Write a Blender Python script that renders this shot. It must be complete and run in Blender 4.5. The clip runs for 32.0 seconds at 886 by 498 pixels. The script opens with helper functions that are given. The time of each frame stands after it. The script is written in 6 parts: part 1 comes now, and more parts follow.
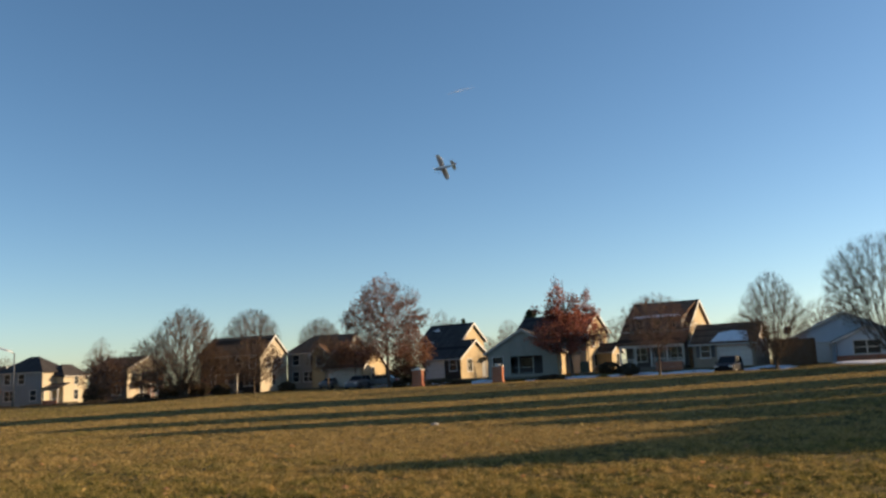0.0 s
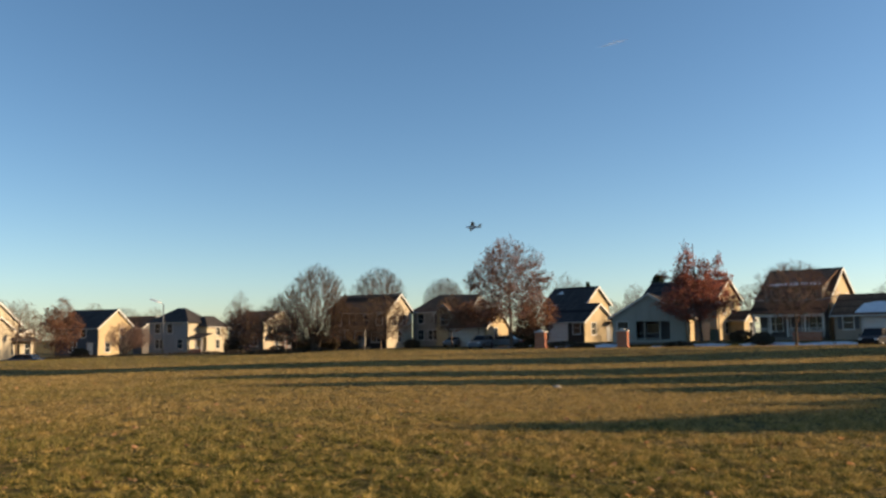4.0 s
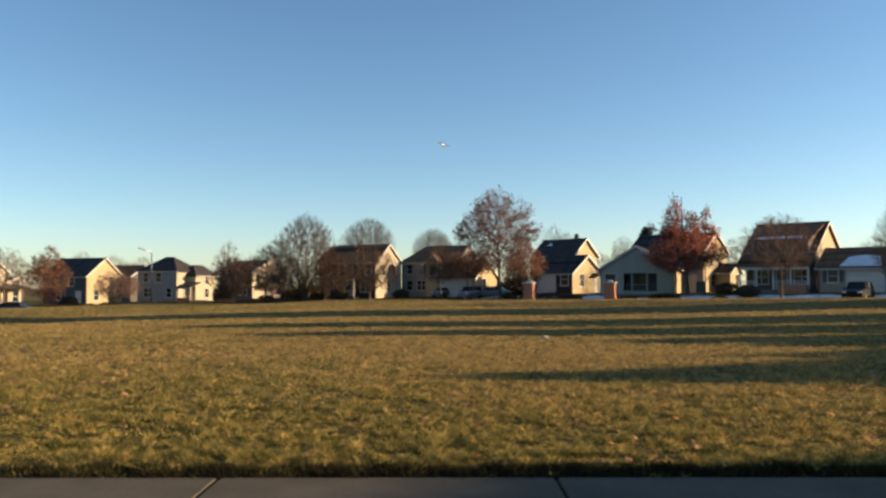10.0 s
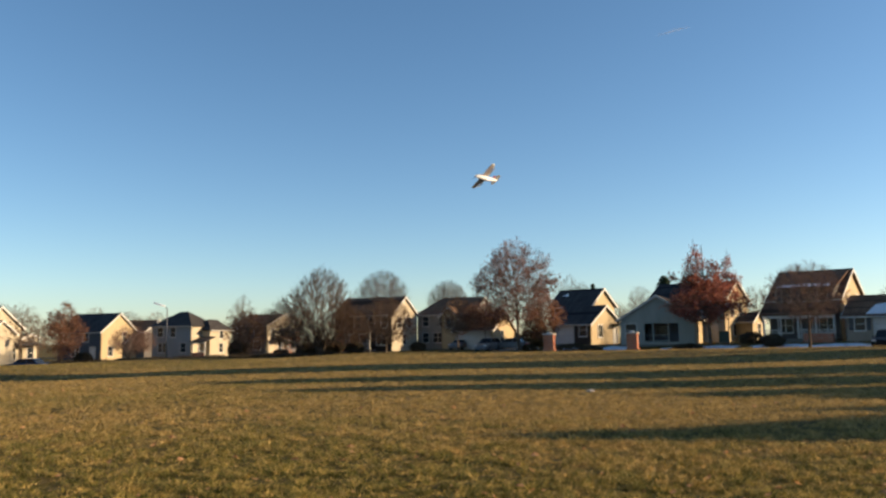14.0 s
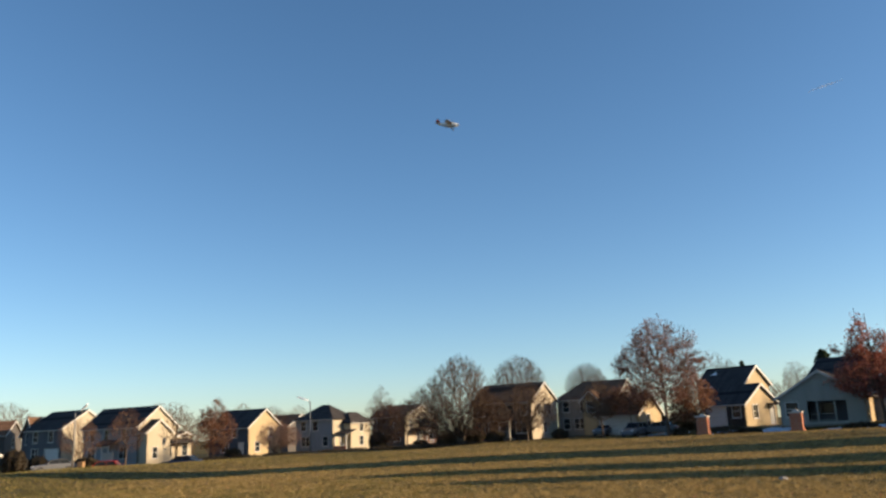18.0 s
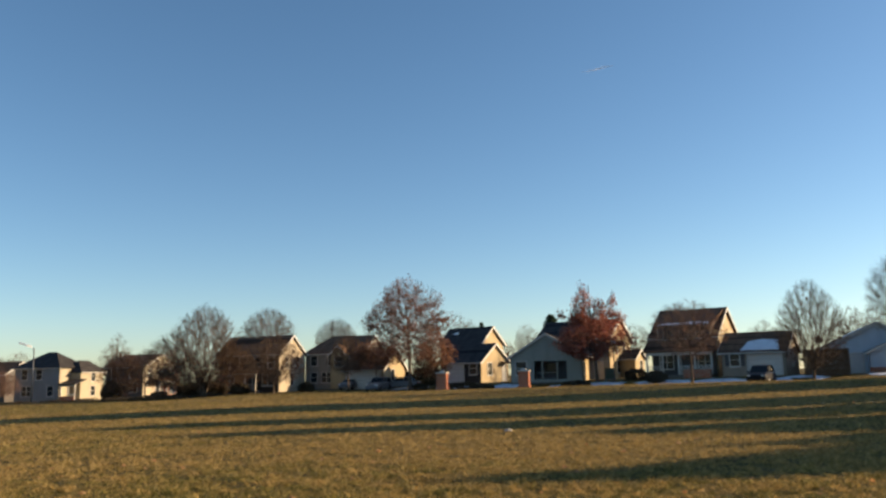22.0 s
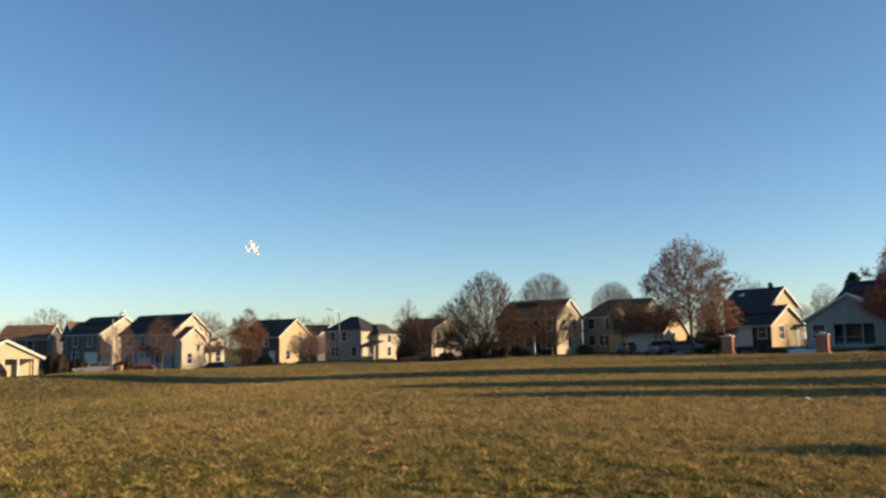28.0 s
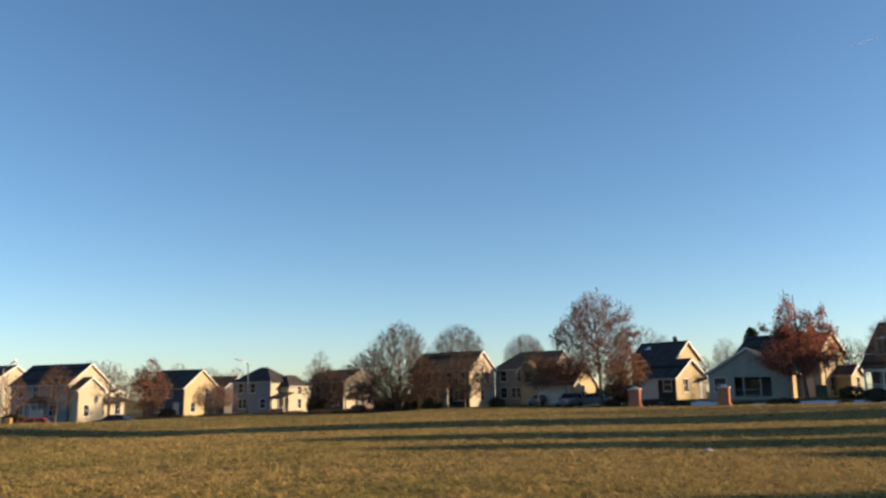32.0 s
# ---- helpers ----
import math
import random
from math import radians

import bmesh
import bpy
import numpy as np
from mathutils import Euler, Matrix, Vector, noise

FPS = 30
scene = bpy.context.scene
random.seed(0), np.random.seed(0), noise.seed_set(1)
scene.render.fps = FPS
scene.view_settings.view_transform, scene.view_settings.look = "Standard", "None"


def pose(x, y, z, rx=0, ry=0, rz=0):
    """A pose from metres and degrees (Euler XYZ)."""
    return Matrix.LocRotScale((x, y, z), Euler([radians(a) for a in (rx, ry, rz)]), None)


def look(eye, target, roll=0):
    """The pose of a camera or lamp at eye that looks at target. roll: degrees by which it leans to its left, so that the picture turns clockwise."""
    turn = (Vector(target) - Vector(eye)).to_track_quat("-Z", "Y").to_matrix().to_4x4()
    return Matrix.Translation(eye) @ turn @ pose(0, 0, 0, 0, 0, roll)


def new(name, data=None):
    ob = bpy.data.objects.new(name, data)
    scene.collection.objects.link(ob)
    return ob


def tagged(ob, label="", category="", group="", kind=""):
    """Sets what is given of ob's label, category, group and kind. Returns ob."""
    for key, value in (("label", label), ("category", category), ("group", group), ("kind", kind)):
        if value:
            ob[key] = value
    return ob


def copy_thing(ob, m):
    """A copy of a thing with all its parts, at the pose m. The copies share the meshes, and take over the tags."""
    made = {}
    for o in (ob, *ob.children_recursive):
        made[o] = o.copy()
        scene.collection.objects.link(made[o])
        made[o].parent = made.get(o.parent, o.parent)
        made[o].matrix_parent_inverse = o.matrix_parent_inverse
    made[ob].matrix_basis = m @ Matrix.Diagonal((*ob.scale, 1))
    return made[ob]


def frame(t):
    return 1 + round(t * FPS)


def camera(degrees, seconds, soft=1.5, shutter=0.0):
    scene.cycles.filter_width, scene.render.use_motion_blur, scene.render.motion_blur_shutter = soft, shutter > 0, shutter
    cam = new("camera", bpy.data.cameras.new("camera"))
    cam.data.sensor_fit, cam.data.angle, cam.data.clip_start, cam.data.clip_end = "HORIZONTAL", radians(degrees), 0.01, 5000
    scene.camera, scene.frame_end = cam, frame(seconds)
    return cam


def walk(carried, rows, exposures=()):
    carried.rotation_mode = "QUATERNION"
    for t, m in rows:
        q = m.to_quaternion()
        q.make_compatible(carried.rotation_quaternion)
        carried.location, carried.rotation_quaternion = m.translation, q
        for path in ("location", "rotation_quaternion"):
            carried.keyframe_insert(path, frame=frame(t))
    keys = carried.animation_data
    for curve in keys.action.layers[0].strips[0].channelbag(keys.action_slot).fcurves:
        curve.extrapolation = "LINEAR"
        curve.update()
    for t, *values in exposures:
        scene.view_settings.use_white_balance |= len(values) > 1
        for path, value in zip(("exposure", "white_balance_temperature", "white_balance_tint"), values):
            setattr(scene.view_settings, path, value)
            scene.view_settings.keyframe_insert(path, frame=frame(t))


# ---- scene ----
# seconds, place, yaw, pitch and roll of the hand-held camera, whose bearer takes two steps towards the field
PATH = (
    (0.0, 0.00, 0.00, 1.50, -7.74, 8.78, 2.36),
    (0.5, 0.00, 0.00, 1.50, -1.70, 7.42, 2.68),
    (1.0, 0.00, 0.00, 1.50, 1.61, 6.96, 1.93),
    (1.5, 0.00, 0.00, 1.50, 2.56, 7.13, 1.62),
    (2.0, 0.00, 0.00, 1.50, 2.59, 6.85, 1.36),
    (2.5, 0.00, 0.00, 1.50, 2.02, 6.64, 0.78),
    (4.5, 0.00, 0.00, 1.50, 0.91, 5.91, 0.50),
    (5.0, 0.00, 0.00, 1.50, 2.70, 5.49, 0.91),
    (5.5, 0.00, 0.00, 1.50, 3.92, 4.98, 0.86),
    (6.0, 0.00, 0.00, 1.50, 4.19, 3.90, 0.97),
    (6.5, 0.00, 0.00, 1.50, 3.84, 3.69, 0.81),
    (7.0, 0.00, 0.00, 1.50, 3.14, 3.63, 0.48),
    (7.5, 0.00, 0.00, 1.50, 2.24, 3.54, 0.20),
    (8.0, 0.00, 0.00, 1.50, 1.26, 3.33, 0.22),
    (8.5, 0.00, 0.00, 1.50, 0.50, 2.97, 0.31),
    (9.0, 0.00, 0.00, 1.50, 0.00, 2.59, 0.50),
    (9.5, 0.00, 0.00, 1.50, -0.45, 2.39, 0.31),
    (10.0, 0.00, 0.00, 1.50, 0.17, 2.71, 0.07),
    (10.5, 0.00, 0.00, 1.50, 2.42, 2.82, -0.11),
    (11.0, 0.00, 0.00, 1.50, 5.01, 2.81, -0.40),
    (11.5, 0.00, 0.00, 1.50, 3.82, 3.55, -0.54),
    (12.0, -0.17, 0.07, 1.50, -1.48, 4.45, -0.31),
    (12.5, -0.33, 0.15, 1.51, -4.35, 4.00, 0.30),
    (13.0, -0.43, 0.30, 1.51, -2.27, 5.56, 0.51),
    (13.5, -0.58, 0.46, 1.52, -0.99, 6.47, -0.38),
    (14.0, -0.86, 0.66, 1.52, 0.93, 6.43, 0.64),
    (14.5, -1.07, 0.81, 1.53, 10.54, 9.18, 1.56),
    (16.5, -1.75, 1.21, 1.55, 26.80, 12.06, -0.99),
    (17.0, -1.75, 1.21, 1.55, 19.96, 11.19, -0.17),
    (17.5, -1.75, 1.21, 1.55, 13.79, 11.13, 1.58),
    (18.0, -1.75, 1.21, 1.55, 10.37, 12.79, 2.24),
    (18.5, -1.75, 1.21, 1.55, 5.89, 13.42, 2.02),
    (19.0, -1.75, 1.21, 1.55, -0.57, 13.10, 1.27),
    (19.5, -1.75, 1.21, 1.55, -6.21, 12.01, 1.00),
    (20.0, -1.75, 1.21, 1.55, -7.53, 11.02, 1.06),
    (20.5, -1.75, 1.21, 1.55, -7.28, 10.25, 1.25),
    (21.0, -1.75, 1.21, 1.55, -6.95, 9.55, 1.58),
    (21.5, -1.75, 1.21, 1.55, -7.01, 9.22, 1.67),
    (22.0, -1.75, 1.21, 1.55, -7.32, 9.04, 1.24),
    (22.5, -1.75, 1.21, 1.55, -7.07, 9.00, 1.02),
    (23.0, -1.75, 1.21, 1.55, -6.61, 9.03, 1.01),
    (23.5, -1.75, 1.21, 1.55, -5.65, 9.44, 1.16),
    (24.0, -1.75, 1.21, 1.55, -4.20, 9.66, 1.50),
    (24.5, -1.75, 1.21, 1.55, -0.53, 9.24, 1.72),
    (25.0, -1.75, 1.21, 1.55, 5.12, 8.66, 1.94),
    (25.5, -1.75, 1.21, 1.55, 9.59, 7.92, 2.08),
    (26.0, -1.75, 1.21, 1.55, 12.47, 7.19, 1.70),
    (26.5, -1.75, 1.21, 1.55, 13.67, 6.89, 1.29),
    (28.5, -1.75, 1.21, 1.55, 11.73, 6.85, 0.82),
    (29.0, -1.75, 1.21, 1.55, 11.51, 7.36, 0.89),
    (29.5, -1.75, 1.21, 1.55, 11.62, 9.57, 1.48),
    (30.0, -1.75, 1.21, 1.55, 11.48, 13.19, 2.09),
    (30.5, -1.75, 1.21, 1.55, 10.44, 13.73, 1.74),
    (31.0, -1.75, 1.21, 1.55, 9.49, 12.54, 1.52),
    (31.5, -1.75, 1.21, 1.55, 8.30, 11.08, 1.06),
    (32.0, -1.75, 1.21, 1.55, 6.03, 10.36, 0.78),
)
cam = camera(58.0, 32.0, soft=2.6)
walk(cam, [(t, pose(x, y, z, 90 + pitch, roll, yaw)) for t, x, y, z, yaw, pitch, roll in PATH],
     exposures=tuple((t, e, k, 10) for t, e, k in ((0.0, 0.97, 6450), (5.0, 1.07, 6480), (7.0, 1.18, 6500), (9.0, 1.2, 6550), (11.0, 1.21, 6600), (13.0, 1.12, 6500), (14.5, 1.08, 6300), (16.5, 0.95, 6050), (19.0, 1.11, 6150), (20.0, 1.12, 6450), (21.0, 1.07, 6500), (23.0, 1.06, 6450), (26.0, 1.0, 6350), (29.0, 1.05, 6200), (30.0, 1.07, 6200), (32.0, 1.11, 6250))))

# ---- daylight: a low winter sun from the right, clear sky ----
SUN_EL, SUN_AZ = radians(14.0), radians(87.0)      # azimuth clockwise from +y
world = bpy.data.worlds.new("sky")
scene.world = world
world.use_nodes = True
wt = world.node_tree
wt.nodes.clear()
sky = wt.nodes.new("ShaderNodeTexSky")
sky.sky_type = "NISHITA"
sky.sun_disc = False
sky.sun_elevation, sky.sun_rotation = SUN_EL, SUN_AZ
sky.altitude, sky.air_density, sky.dust_density, sky.ozone_density = 200, 0.86, 0.42, 2.0
bg = wt.nodes.new("ShaderNodeBackground")
bg.inputs[1].default_value = 0.081
wo = wt.nodes.new("ShaderNodeOutputWorld")
deep = wt.nodes.new("ShaderNodeHueSaturation")           # clear, dry winter air
deep.inputs["Hue"].default_value, deep.inputs["Saturation"].default_value = 0.497, 1.1
wt.links.new(sky.outputs[0], deep.inputs["Color"])
wt.links.new(deep.outputs[0], bg.inputs[0])
wt.links.new(bg.outputs[0], wo.inputs[0])
sun = new("sun", bpy.data.lights.new("sun", "SUN"))
sun.data.energy, sun.data.angle, sun.data.color = 4.8, radians(0.6), (1.0, 0.72, 0.43)
sun.matrix_basis = look((60 * math.sin(SUN_AZ) * math.cos(SUN_EL), 60 * math.cos(SUN_AZ) * math.cos(SUN_EL), 60 * math.sin(SUN_EL)), (0, 0, 0))


# ---- materials ----
def material(name, rough=0.8, metal=0.0):
    m = bpy.data.materials.new(name)
    m.use_nodes = True
    b = m.node_tree.nodes["Principled BSDF"]
    b.inputs["Roughness"].default_value, b.inputs["Metallic"].default_value = rough, metal
    if rough > 0.75:
        b.inputs["Specular IOR Level"].default_value = 0.12      # dusty, fibrous surfaces
    return m, m.node_tree, b


def ramp_color(nt, fac, stops):
    r = nt.nodes.new("ShaderNodeValToRGB")
    while len(r.color_ramp.elements) < len(stops):
        r.color_ramp.elements.new(0.5)
    for e, (pos, c) in zip(r.color_ramp.elements, stops):
        e.position, e.color = pos, (*c, 1)
    nt.links.new(fac, r.inputs[0])
    return r.outputs[0]


def noise_tex(nt, scale, detail=4.0, rough=0.6, stretch=(1, 1, 1), coord="Object"):
    tc = nt.nodes.new("ShaderNodeTexCoord")
    mp = nt.nodes.new("ShaderNodeMapping")
    mp.inputs["Scale"].default_value = stretch
    n = nt.nodes.new("ShaderNodeTexNoise")
    n.inputs["Scale"].default_value, n.inputs["Detail"].default_value, n.inputs["Roughness"].default_value = scale, detail, rough
    nt.links.new(tc.outputs[coord], mp.inputs[0])
    nt.links.new(mp.outputs[0], n.inputs["Vector"])
    return n.outputs["Fac"]


def mix_color(nt, a, b, fac, mode="MIX"):
    m = nt.nodes.new("ShaderNodeMix")
    m.data_type, m.blend_type = "RGBA", mode
    for sock, v in ((m.inputs[0], fac), (m.inputs[6], a), (m.inputs[7], b)):
        if hasattr(v, "links"):
            nt.links.new(v, sock)
        elif isinstance(v, tuple):
            sock.default_value = (*v, 1)
        else:
            sock.default_value = v
    return m.outputs[2]


def bumped(nt, b, height, strength=0.4, dist=0.02):
    n = nt.nodes.new("ShaderNodeBump")
    n.inputs["Strength"].default_value, n.inputs["Distance"].default_value = strength, dist
    nt.links.new(height, n.inputs["Height"])
    nt.links.new(n.outputs[0], b.inputs["Normal"])


def mottled(name, c0, c1, scale=2.0, fine=30.0, rough=0.8, bump=0.3, dist=0.01, metal=0.0, stretch=(1, 1, 1)):
    """Two-scale variation between two colours, with fine relief."""
    m, nt, b = material(name, rough, metal)
    big, small = noise_tex(nt, scale, 3, stretch=stretch), noise_tex(nt, fine, 3, stretch=stretch)
    col = ramp_color(nt, big, [(0.3, c0), (0.7, c1)])
    grain = ramp_color(nt, small, [(0.25, (0.72, 0.72, 0.72)), (0.75, (1.0, 1.0, 1.0))])
    nt.links.new(mix_color(nt, col, grain, 1.0, "MULTIPLY"), b.inputs["Base Color"])
    bumped(nt, b, small, bump, dist)
    return m


def siding(name, c, dirt=0.86):
    """Painted clapboard: laps of 0.13 m with a shadow line, faint streaks of dirt."""
    m, nt, b = material(name, 0.6)
    b.inputs["Specular IOR Level"].default_value = 0.12      # weathered paint
    tc = nt.nodes.new("ShaderNodeTexCoord")
    sep = nt.nodes.new("ShaderNodeSeparateXYZ")
    nt.links.new(tc.outputs["Object"], sep.inputs[0])
    mul = nt.nodes.new("ShaderNodeMath")
    mul.operation = "MULTIPLY"
    mul.inputs[1].default_value = 1 / 0.13
    fr = nt.nodes.new("ShaderNodeMath")
    fr.operation = "FRACT"
    nt.links.new(sep.outputs[2], mul.inputs[0])
    nt.links.new(mul.outputs[0], fr.inputs[0])
    lap = ramp_color(nt, fr.outputs[0], [(0.0, (0.62, 0.62, 0.62)), (0.12, (1, 1, 1)), (1.0, (0.96, 0.96, 0.96))])
    streak = noise_tex(nt, 1.2, 4, stretch=(1, 1, 0.25))
    wash = ramp_color(nt, streak, [(0.3, tuple(v * dirt for v in c)), (0.65, c)])
    nt.links.new(mix_color(nt, wash, lap, 1.0, "MULTIPLY"), b.inputs["Base Color"])
    inv = nt.nodes.new("ShaderNodeMath")
    inv.operation = "SUBTRACT"
    inv.inputs[0].default_value = 1.0
    nt.links.new(fr.outputs[0], inv.inputs[1])
    bumped(nt, b, inv.outputs[0], 0.5, 0.015)
    return m


def shingles(name, c0, c1):
    """Asphalt shingles: courses of tabs, granule speckle and streaks."""
    m, nt, b = material(name, 0.95)
    tc = nt.nodes.new("ShaderNodeTexCoord")
    br = nt.nodes.new("ShaderNodeTexBrick")
    br.inputs["Scale"].default_value = 1.0
    br.inputs["Brick Width"].default_value, br.inputs["Row Height"].default_value = 0.3, 0.14
    br.inputs["Mortar Size"].default_value, br.inputs["Bias"].default_value = 0.012, 0.0
    br.inputs["Color1"].default_value, br.inputs["Color2"].default_value = (*c0, 1), (*c1, 1)
    br.inputs["Mortar"].default_value = (*[v * 0.45 for v in c0], 1)
    mp = nt.nodes.new("ShaderNodeMapping")
    mp.inputs["Rotation"].default_value = (radians(55), 0, 0)
    nt.links.new(tc.outputs["Object"], mp.inputs[0])
    nt.links.new(mp.outputs[0], br.inputs["Vector"])
    streak = ramp_color(nt, noise_tex(nt, 0.8, 4), [(0.3, (0.75, 0.75, 0.75)), (0.7, (1.1, 1.08, 1.05))])
    nt.links.new(mix_color(nt, br.outputs[0], streak, 1.0, "MULTIPLY"), b.inputs["Base Color"])
    bumped(nt, b, br.outputs["Fac"], -0.5, 0.01)
    return m


def brickwork(name, c0, c1, mortar):
    m, nt, b = material(name, 0.9)
    tc = nt.nodes.new("ShaderNodeTexCoord")
    mp = nt.nodes.new("ShaderNodeMapping")
    mp.inputs["Rotation"].default_value = (radians(90), 0, 0)
    br = nt.nodes.new("ShaderNodeTexBrick")
    br.inputs["Scale"].default_value = 1.0
    br.inputs["Brick Width"].default_value, br.inputs["Row Height"].default_value, br.inputs["Mortar Size"].default_value = 0.21, 0.07, 0.01
    br.inputs["Color1"].default_value, br.inputs["Color2"].default_value, br.inputs["Mortar"].default_value = (*c0, 1), (*c1, 1), (*mortar, 1)
    nt.links.new(tc.outputs["Object"], mp.inputs[0])
    nt.links.new(mp.outputs[0], br.inputs["Vector"])
    wear = ramp_color(nt, noise_tex(nt, 3, 4), [(0.3, (0.8, 0.8, 0.8)), (0.7, (1.05, 1.05, 1.05))])
    nt.links.new(mix_color(nt, br.outputs[0], wear, 1.0, "MULTIPLY"), b.inputs["Base Color"])
    bumped(nt, b, br.outputs["Fac"], -0.6, 0.01)
    return m


def glass(name):
    m, nt, b = material(name, 0.06)
    b.inputs["Base Color"].default_value = (0.02, 0.025, 0.03, 1)
    b.inputs["Specular IOR Level"].default_value = 0.14
    return m


def leaf_material(name, stops, rough=0.7):
    """Leaves of several tints, one tint to each leaf."""
    m, nt, b = material(name, rough)
    g = nt.nodes.new("ShaderNodeNewGeometry")
    col = ramp_color(nt, g.outputs["Random Per Island"], stops)
    speck = ramp_color(nt, noise_tex(nt, 12, 2), [(0.3, (0.8, 0.8, 0.8)), (0.7, (1.05, 1.05, 1.05))])
    nt.links.new(mix_color(nt, col, speck, 1.0, "MULTIPLY"), b.inputs["Base Color"])
    tr = nt.nodes.new("ShaderNodeBsdfTranslucent")
    nt.links.new(col, tr.inputs[0])
    mx = nt.nodes.new("ShaderNodeMixShader")
    mx.inputs[0].default_value = 0.45
    out = nt.nodes["Material Output"]
    nt.links.new(b.outputs[0], mx.inputs[1])
    nt.links.new(tr.outputs[0], mx.inputs[2])
    nt.links.new(mx.outputs[0], out.inputs[0])
    return m


def turf(name):
    """Winter lawn: straw and olive patches, worn tufts, fine relief."""
    m, nt, b = material(name, 0.95)
    patch, tuft, fine = noise_tex(nt, 0.09, 5, 0.6), noise_tex(nt, 1.1, 5, 0.65), noise_tex(nt, 9.0, 4, 0.7)
    base = ramp_color(nt, patch, [(0.35, (0.06, 0.054, 0.016)), (0.6, (0.14, 0.1, 0.032))])
    tufts = ramp_color(nt, tuft, [(0.36, (0.55, 0.62, 0.5)), (0.5, (0.95, 0.95, 0.9)), (0.66, (1.35, 1.22, 1.1))])
    blades = ramp_color(nt, fine, [(0.3, (0.6, 0.6, 0.55)), (0.7, (1.25, 1.22, 1.15))])
    col = mix_color(nt, mix_color(nt, base, tufts, 1.0, "MULTIPLY"), blades, 0.8, "MULTIPLY")
    nt.links.new(col, b.inputs["Base Color"])
    add = nt.nodes.new("ShaderNodeMath")
    add.operation = "MULTIPLY_ADD"
    add.inputs[1].default_value = 0.5
    nt.links.new(tuft, add.inputs[0])
    nt.links.new(fine, add.inputs[2])
    bumped(nt, b, add.outputs[0], 0.9, 0.08)
    return m


TURF = turf("winter_turf")
ASPHALT = mottled("asphalt", (0.045, 0.045, 0.048), (0.07, 0.068, 0.066), 0.6, 60, 0.9, 0.4, 0.005)
KERB = mottled("weathered_kerb", (0.14, 0.13, 0.12), (0.22, 0.2, 0.18), 0.9, 45, 0.9, 0.3, 0.004)
CONCRETE = mottled("concrete", (0.16, 0.145, 0.125), (0.22, 0.2, 0.17), 0.9, 45, 0.9, 0.3, 0.004)
WALK = mottled("stained_concrete", (0.078, 0.067, 0.05), (0.132, 0.114, 0.085), 0.7, 38, 0.9, 0.5, 0.006)
# Near black: shade under the overhanging turf edge, put into the soil colour.
SHADED_SOIL = mottled("shaded_soil", (0.008, 0.007, 0.004), (0.022, 0.018, 0.01), 2.5, 30, 0.95, 1.0, 0.03)
SNOW = mottled("old_snow", (0.72, 0.74, 0.78), (0.86, 0.87, 0.9), 1.5, 14, 0.7, 0.6, 0.03)
# Siding tones also carry light: fronts darkened for shade, sunward sides lightened.
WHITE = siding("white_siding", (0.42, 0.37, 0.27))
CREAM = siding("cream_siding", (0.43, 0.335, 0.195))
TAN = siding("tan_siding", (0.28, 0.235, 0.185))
SHADED_TAN = siding("shaded_tan_siding", (0.045, 0.037, 0.033))
DRAB_SHADE = siding("drab_shade_siding", (0.1, 0.092, 0.086))
SUNLIT_TAN = siding("sunlit_tan_siding", (0.44, 0.38, 0.28))
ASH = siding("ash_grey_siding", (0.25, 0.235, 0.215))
SHADED_GREY = siding("shaded_grey_siding", (0.1, 0.105, 0.115))
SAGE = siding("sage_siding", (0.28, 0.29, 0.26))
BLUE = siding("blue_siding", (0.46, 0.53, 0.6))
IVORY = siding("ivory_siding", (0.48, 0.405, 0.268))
SHADED_WHITE = siding("shaded_white_siding", (0.24, 0.25, 0.26))
SHADED_CREAM = siding("shaded_cream_siding", (0.075, 0.087, 0.105))
TRIM = mottled("white_trim", (0.5, 0.485, 0.44), (0.58, 0.565, 0.52), 3, 40, 0.5, 0.1, 0.003)
DOORW = mottled("white_door_paint", (0.56, 0.545, 0.52), (0.64, 0.63, 0.6), 2, 30, 0.45, 0.1, 0.003)
DARKTRIM = mottled("dark_paint", (0.03, 0.03, 0.035), (0.05, 0.05, 0.055), 3, 40, 0.5, 0.1, 0.003)
ROOF_BROWN = shingles("brown_shingles", (0.135, 0.08, 0.052), (0.175, 0.104, 0.066))
ROOF_DARK = shingles("charcoal_shingles", (0.04, 0.038, 0.04), (0.06, 0.056, 0.056))
BRICK = brickwork("red_brick", (0.36, 0.1, 0.045), (0.43, 0.14, 0.065), (0.34, 0.27, 0.22))
STONE = mottled("cast_stone", (0.5, 0.46, 0.4), (0.6, 0.56, 0.5), 4, 40, 0.85, 0.3, 0.004)
GLASS = glass("window_glass")
BARK = mottled("grey_bark", (0.09, 0.067, 0.05), (0.16, 0.12, 0.09), 3, 25, 0.95, 0.8, 0.02, stretch=(1, 1, 0.3))
TWIG = mottled("twig_bark", (0.12, 0.077, 0.05), (0.19, 0.127, 0.085), 1, 8, 0.95, 0.1, 0.002)
TWIGRED = mottled("reddish_twig_bark", (0.12, 0.07, 0.048), (0.2, 0.12, 0.08), 1, 8, 0.95, 0.1, 0.002)
LEAF_RED = leaf_material("red_oak_leaves", [(0.0, (0.2, 0.055, 0.036)), (0.5, (0.34, 0.11, 0.07)), (1.0, (0.44, 0.18, 0.115))])
TWIGPINK = mottled("pinkish_twig_bark", (0.2, 0.12, 0.09), (0.3, 0.19, 0.14), 1, 8, 0.95, 0.1, 0.002)
LEAF_PINK = leaf_material("dry_flower_heads", [(0.0, (0.3, 0.17, 0.12)), (1.0, (0.42, 0.27, 0.19))])
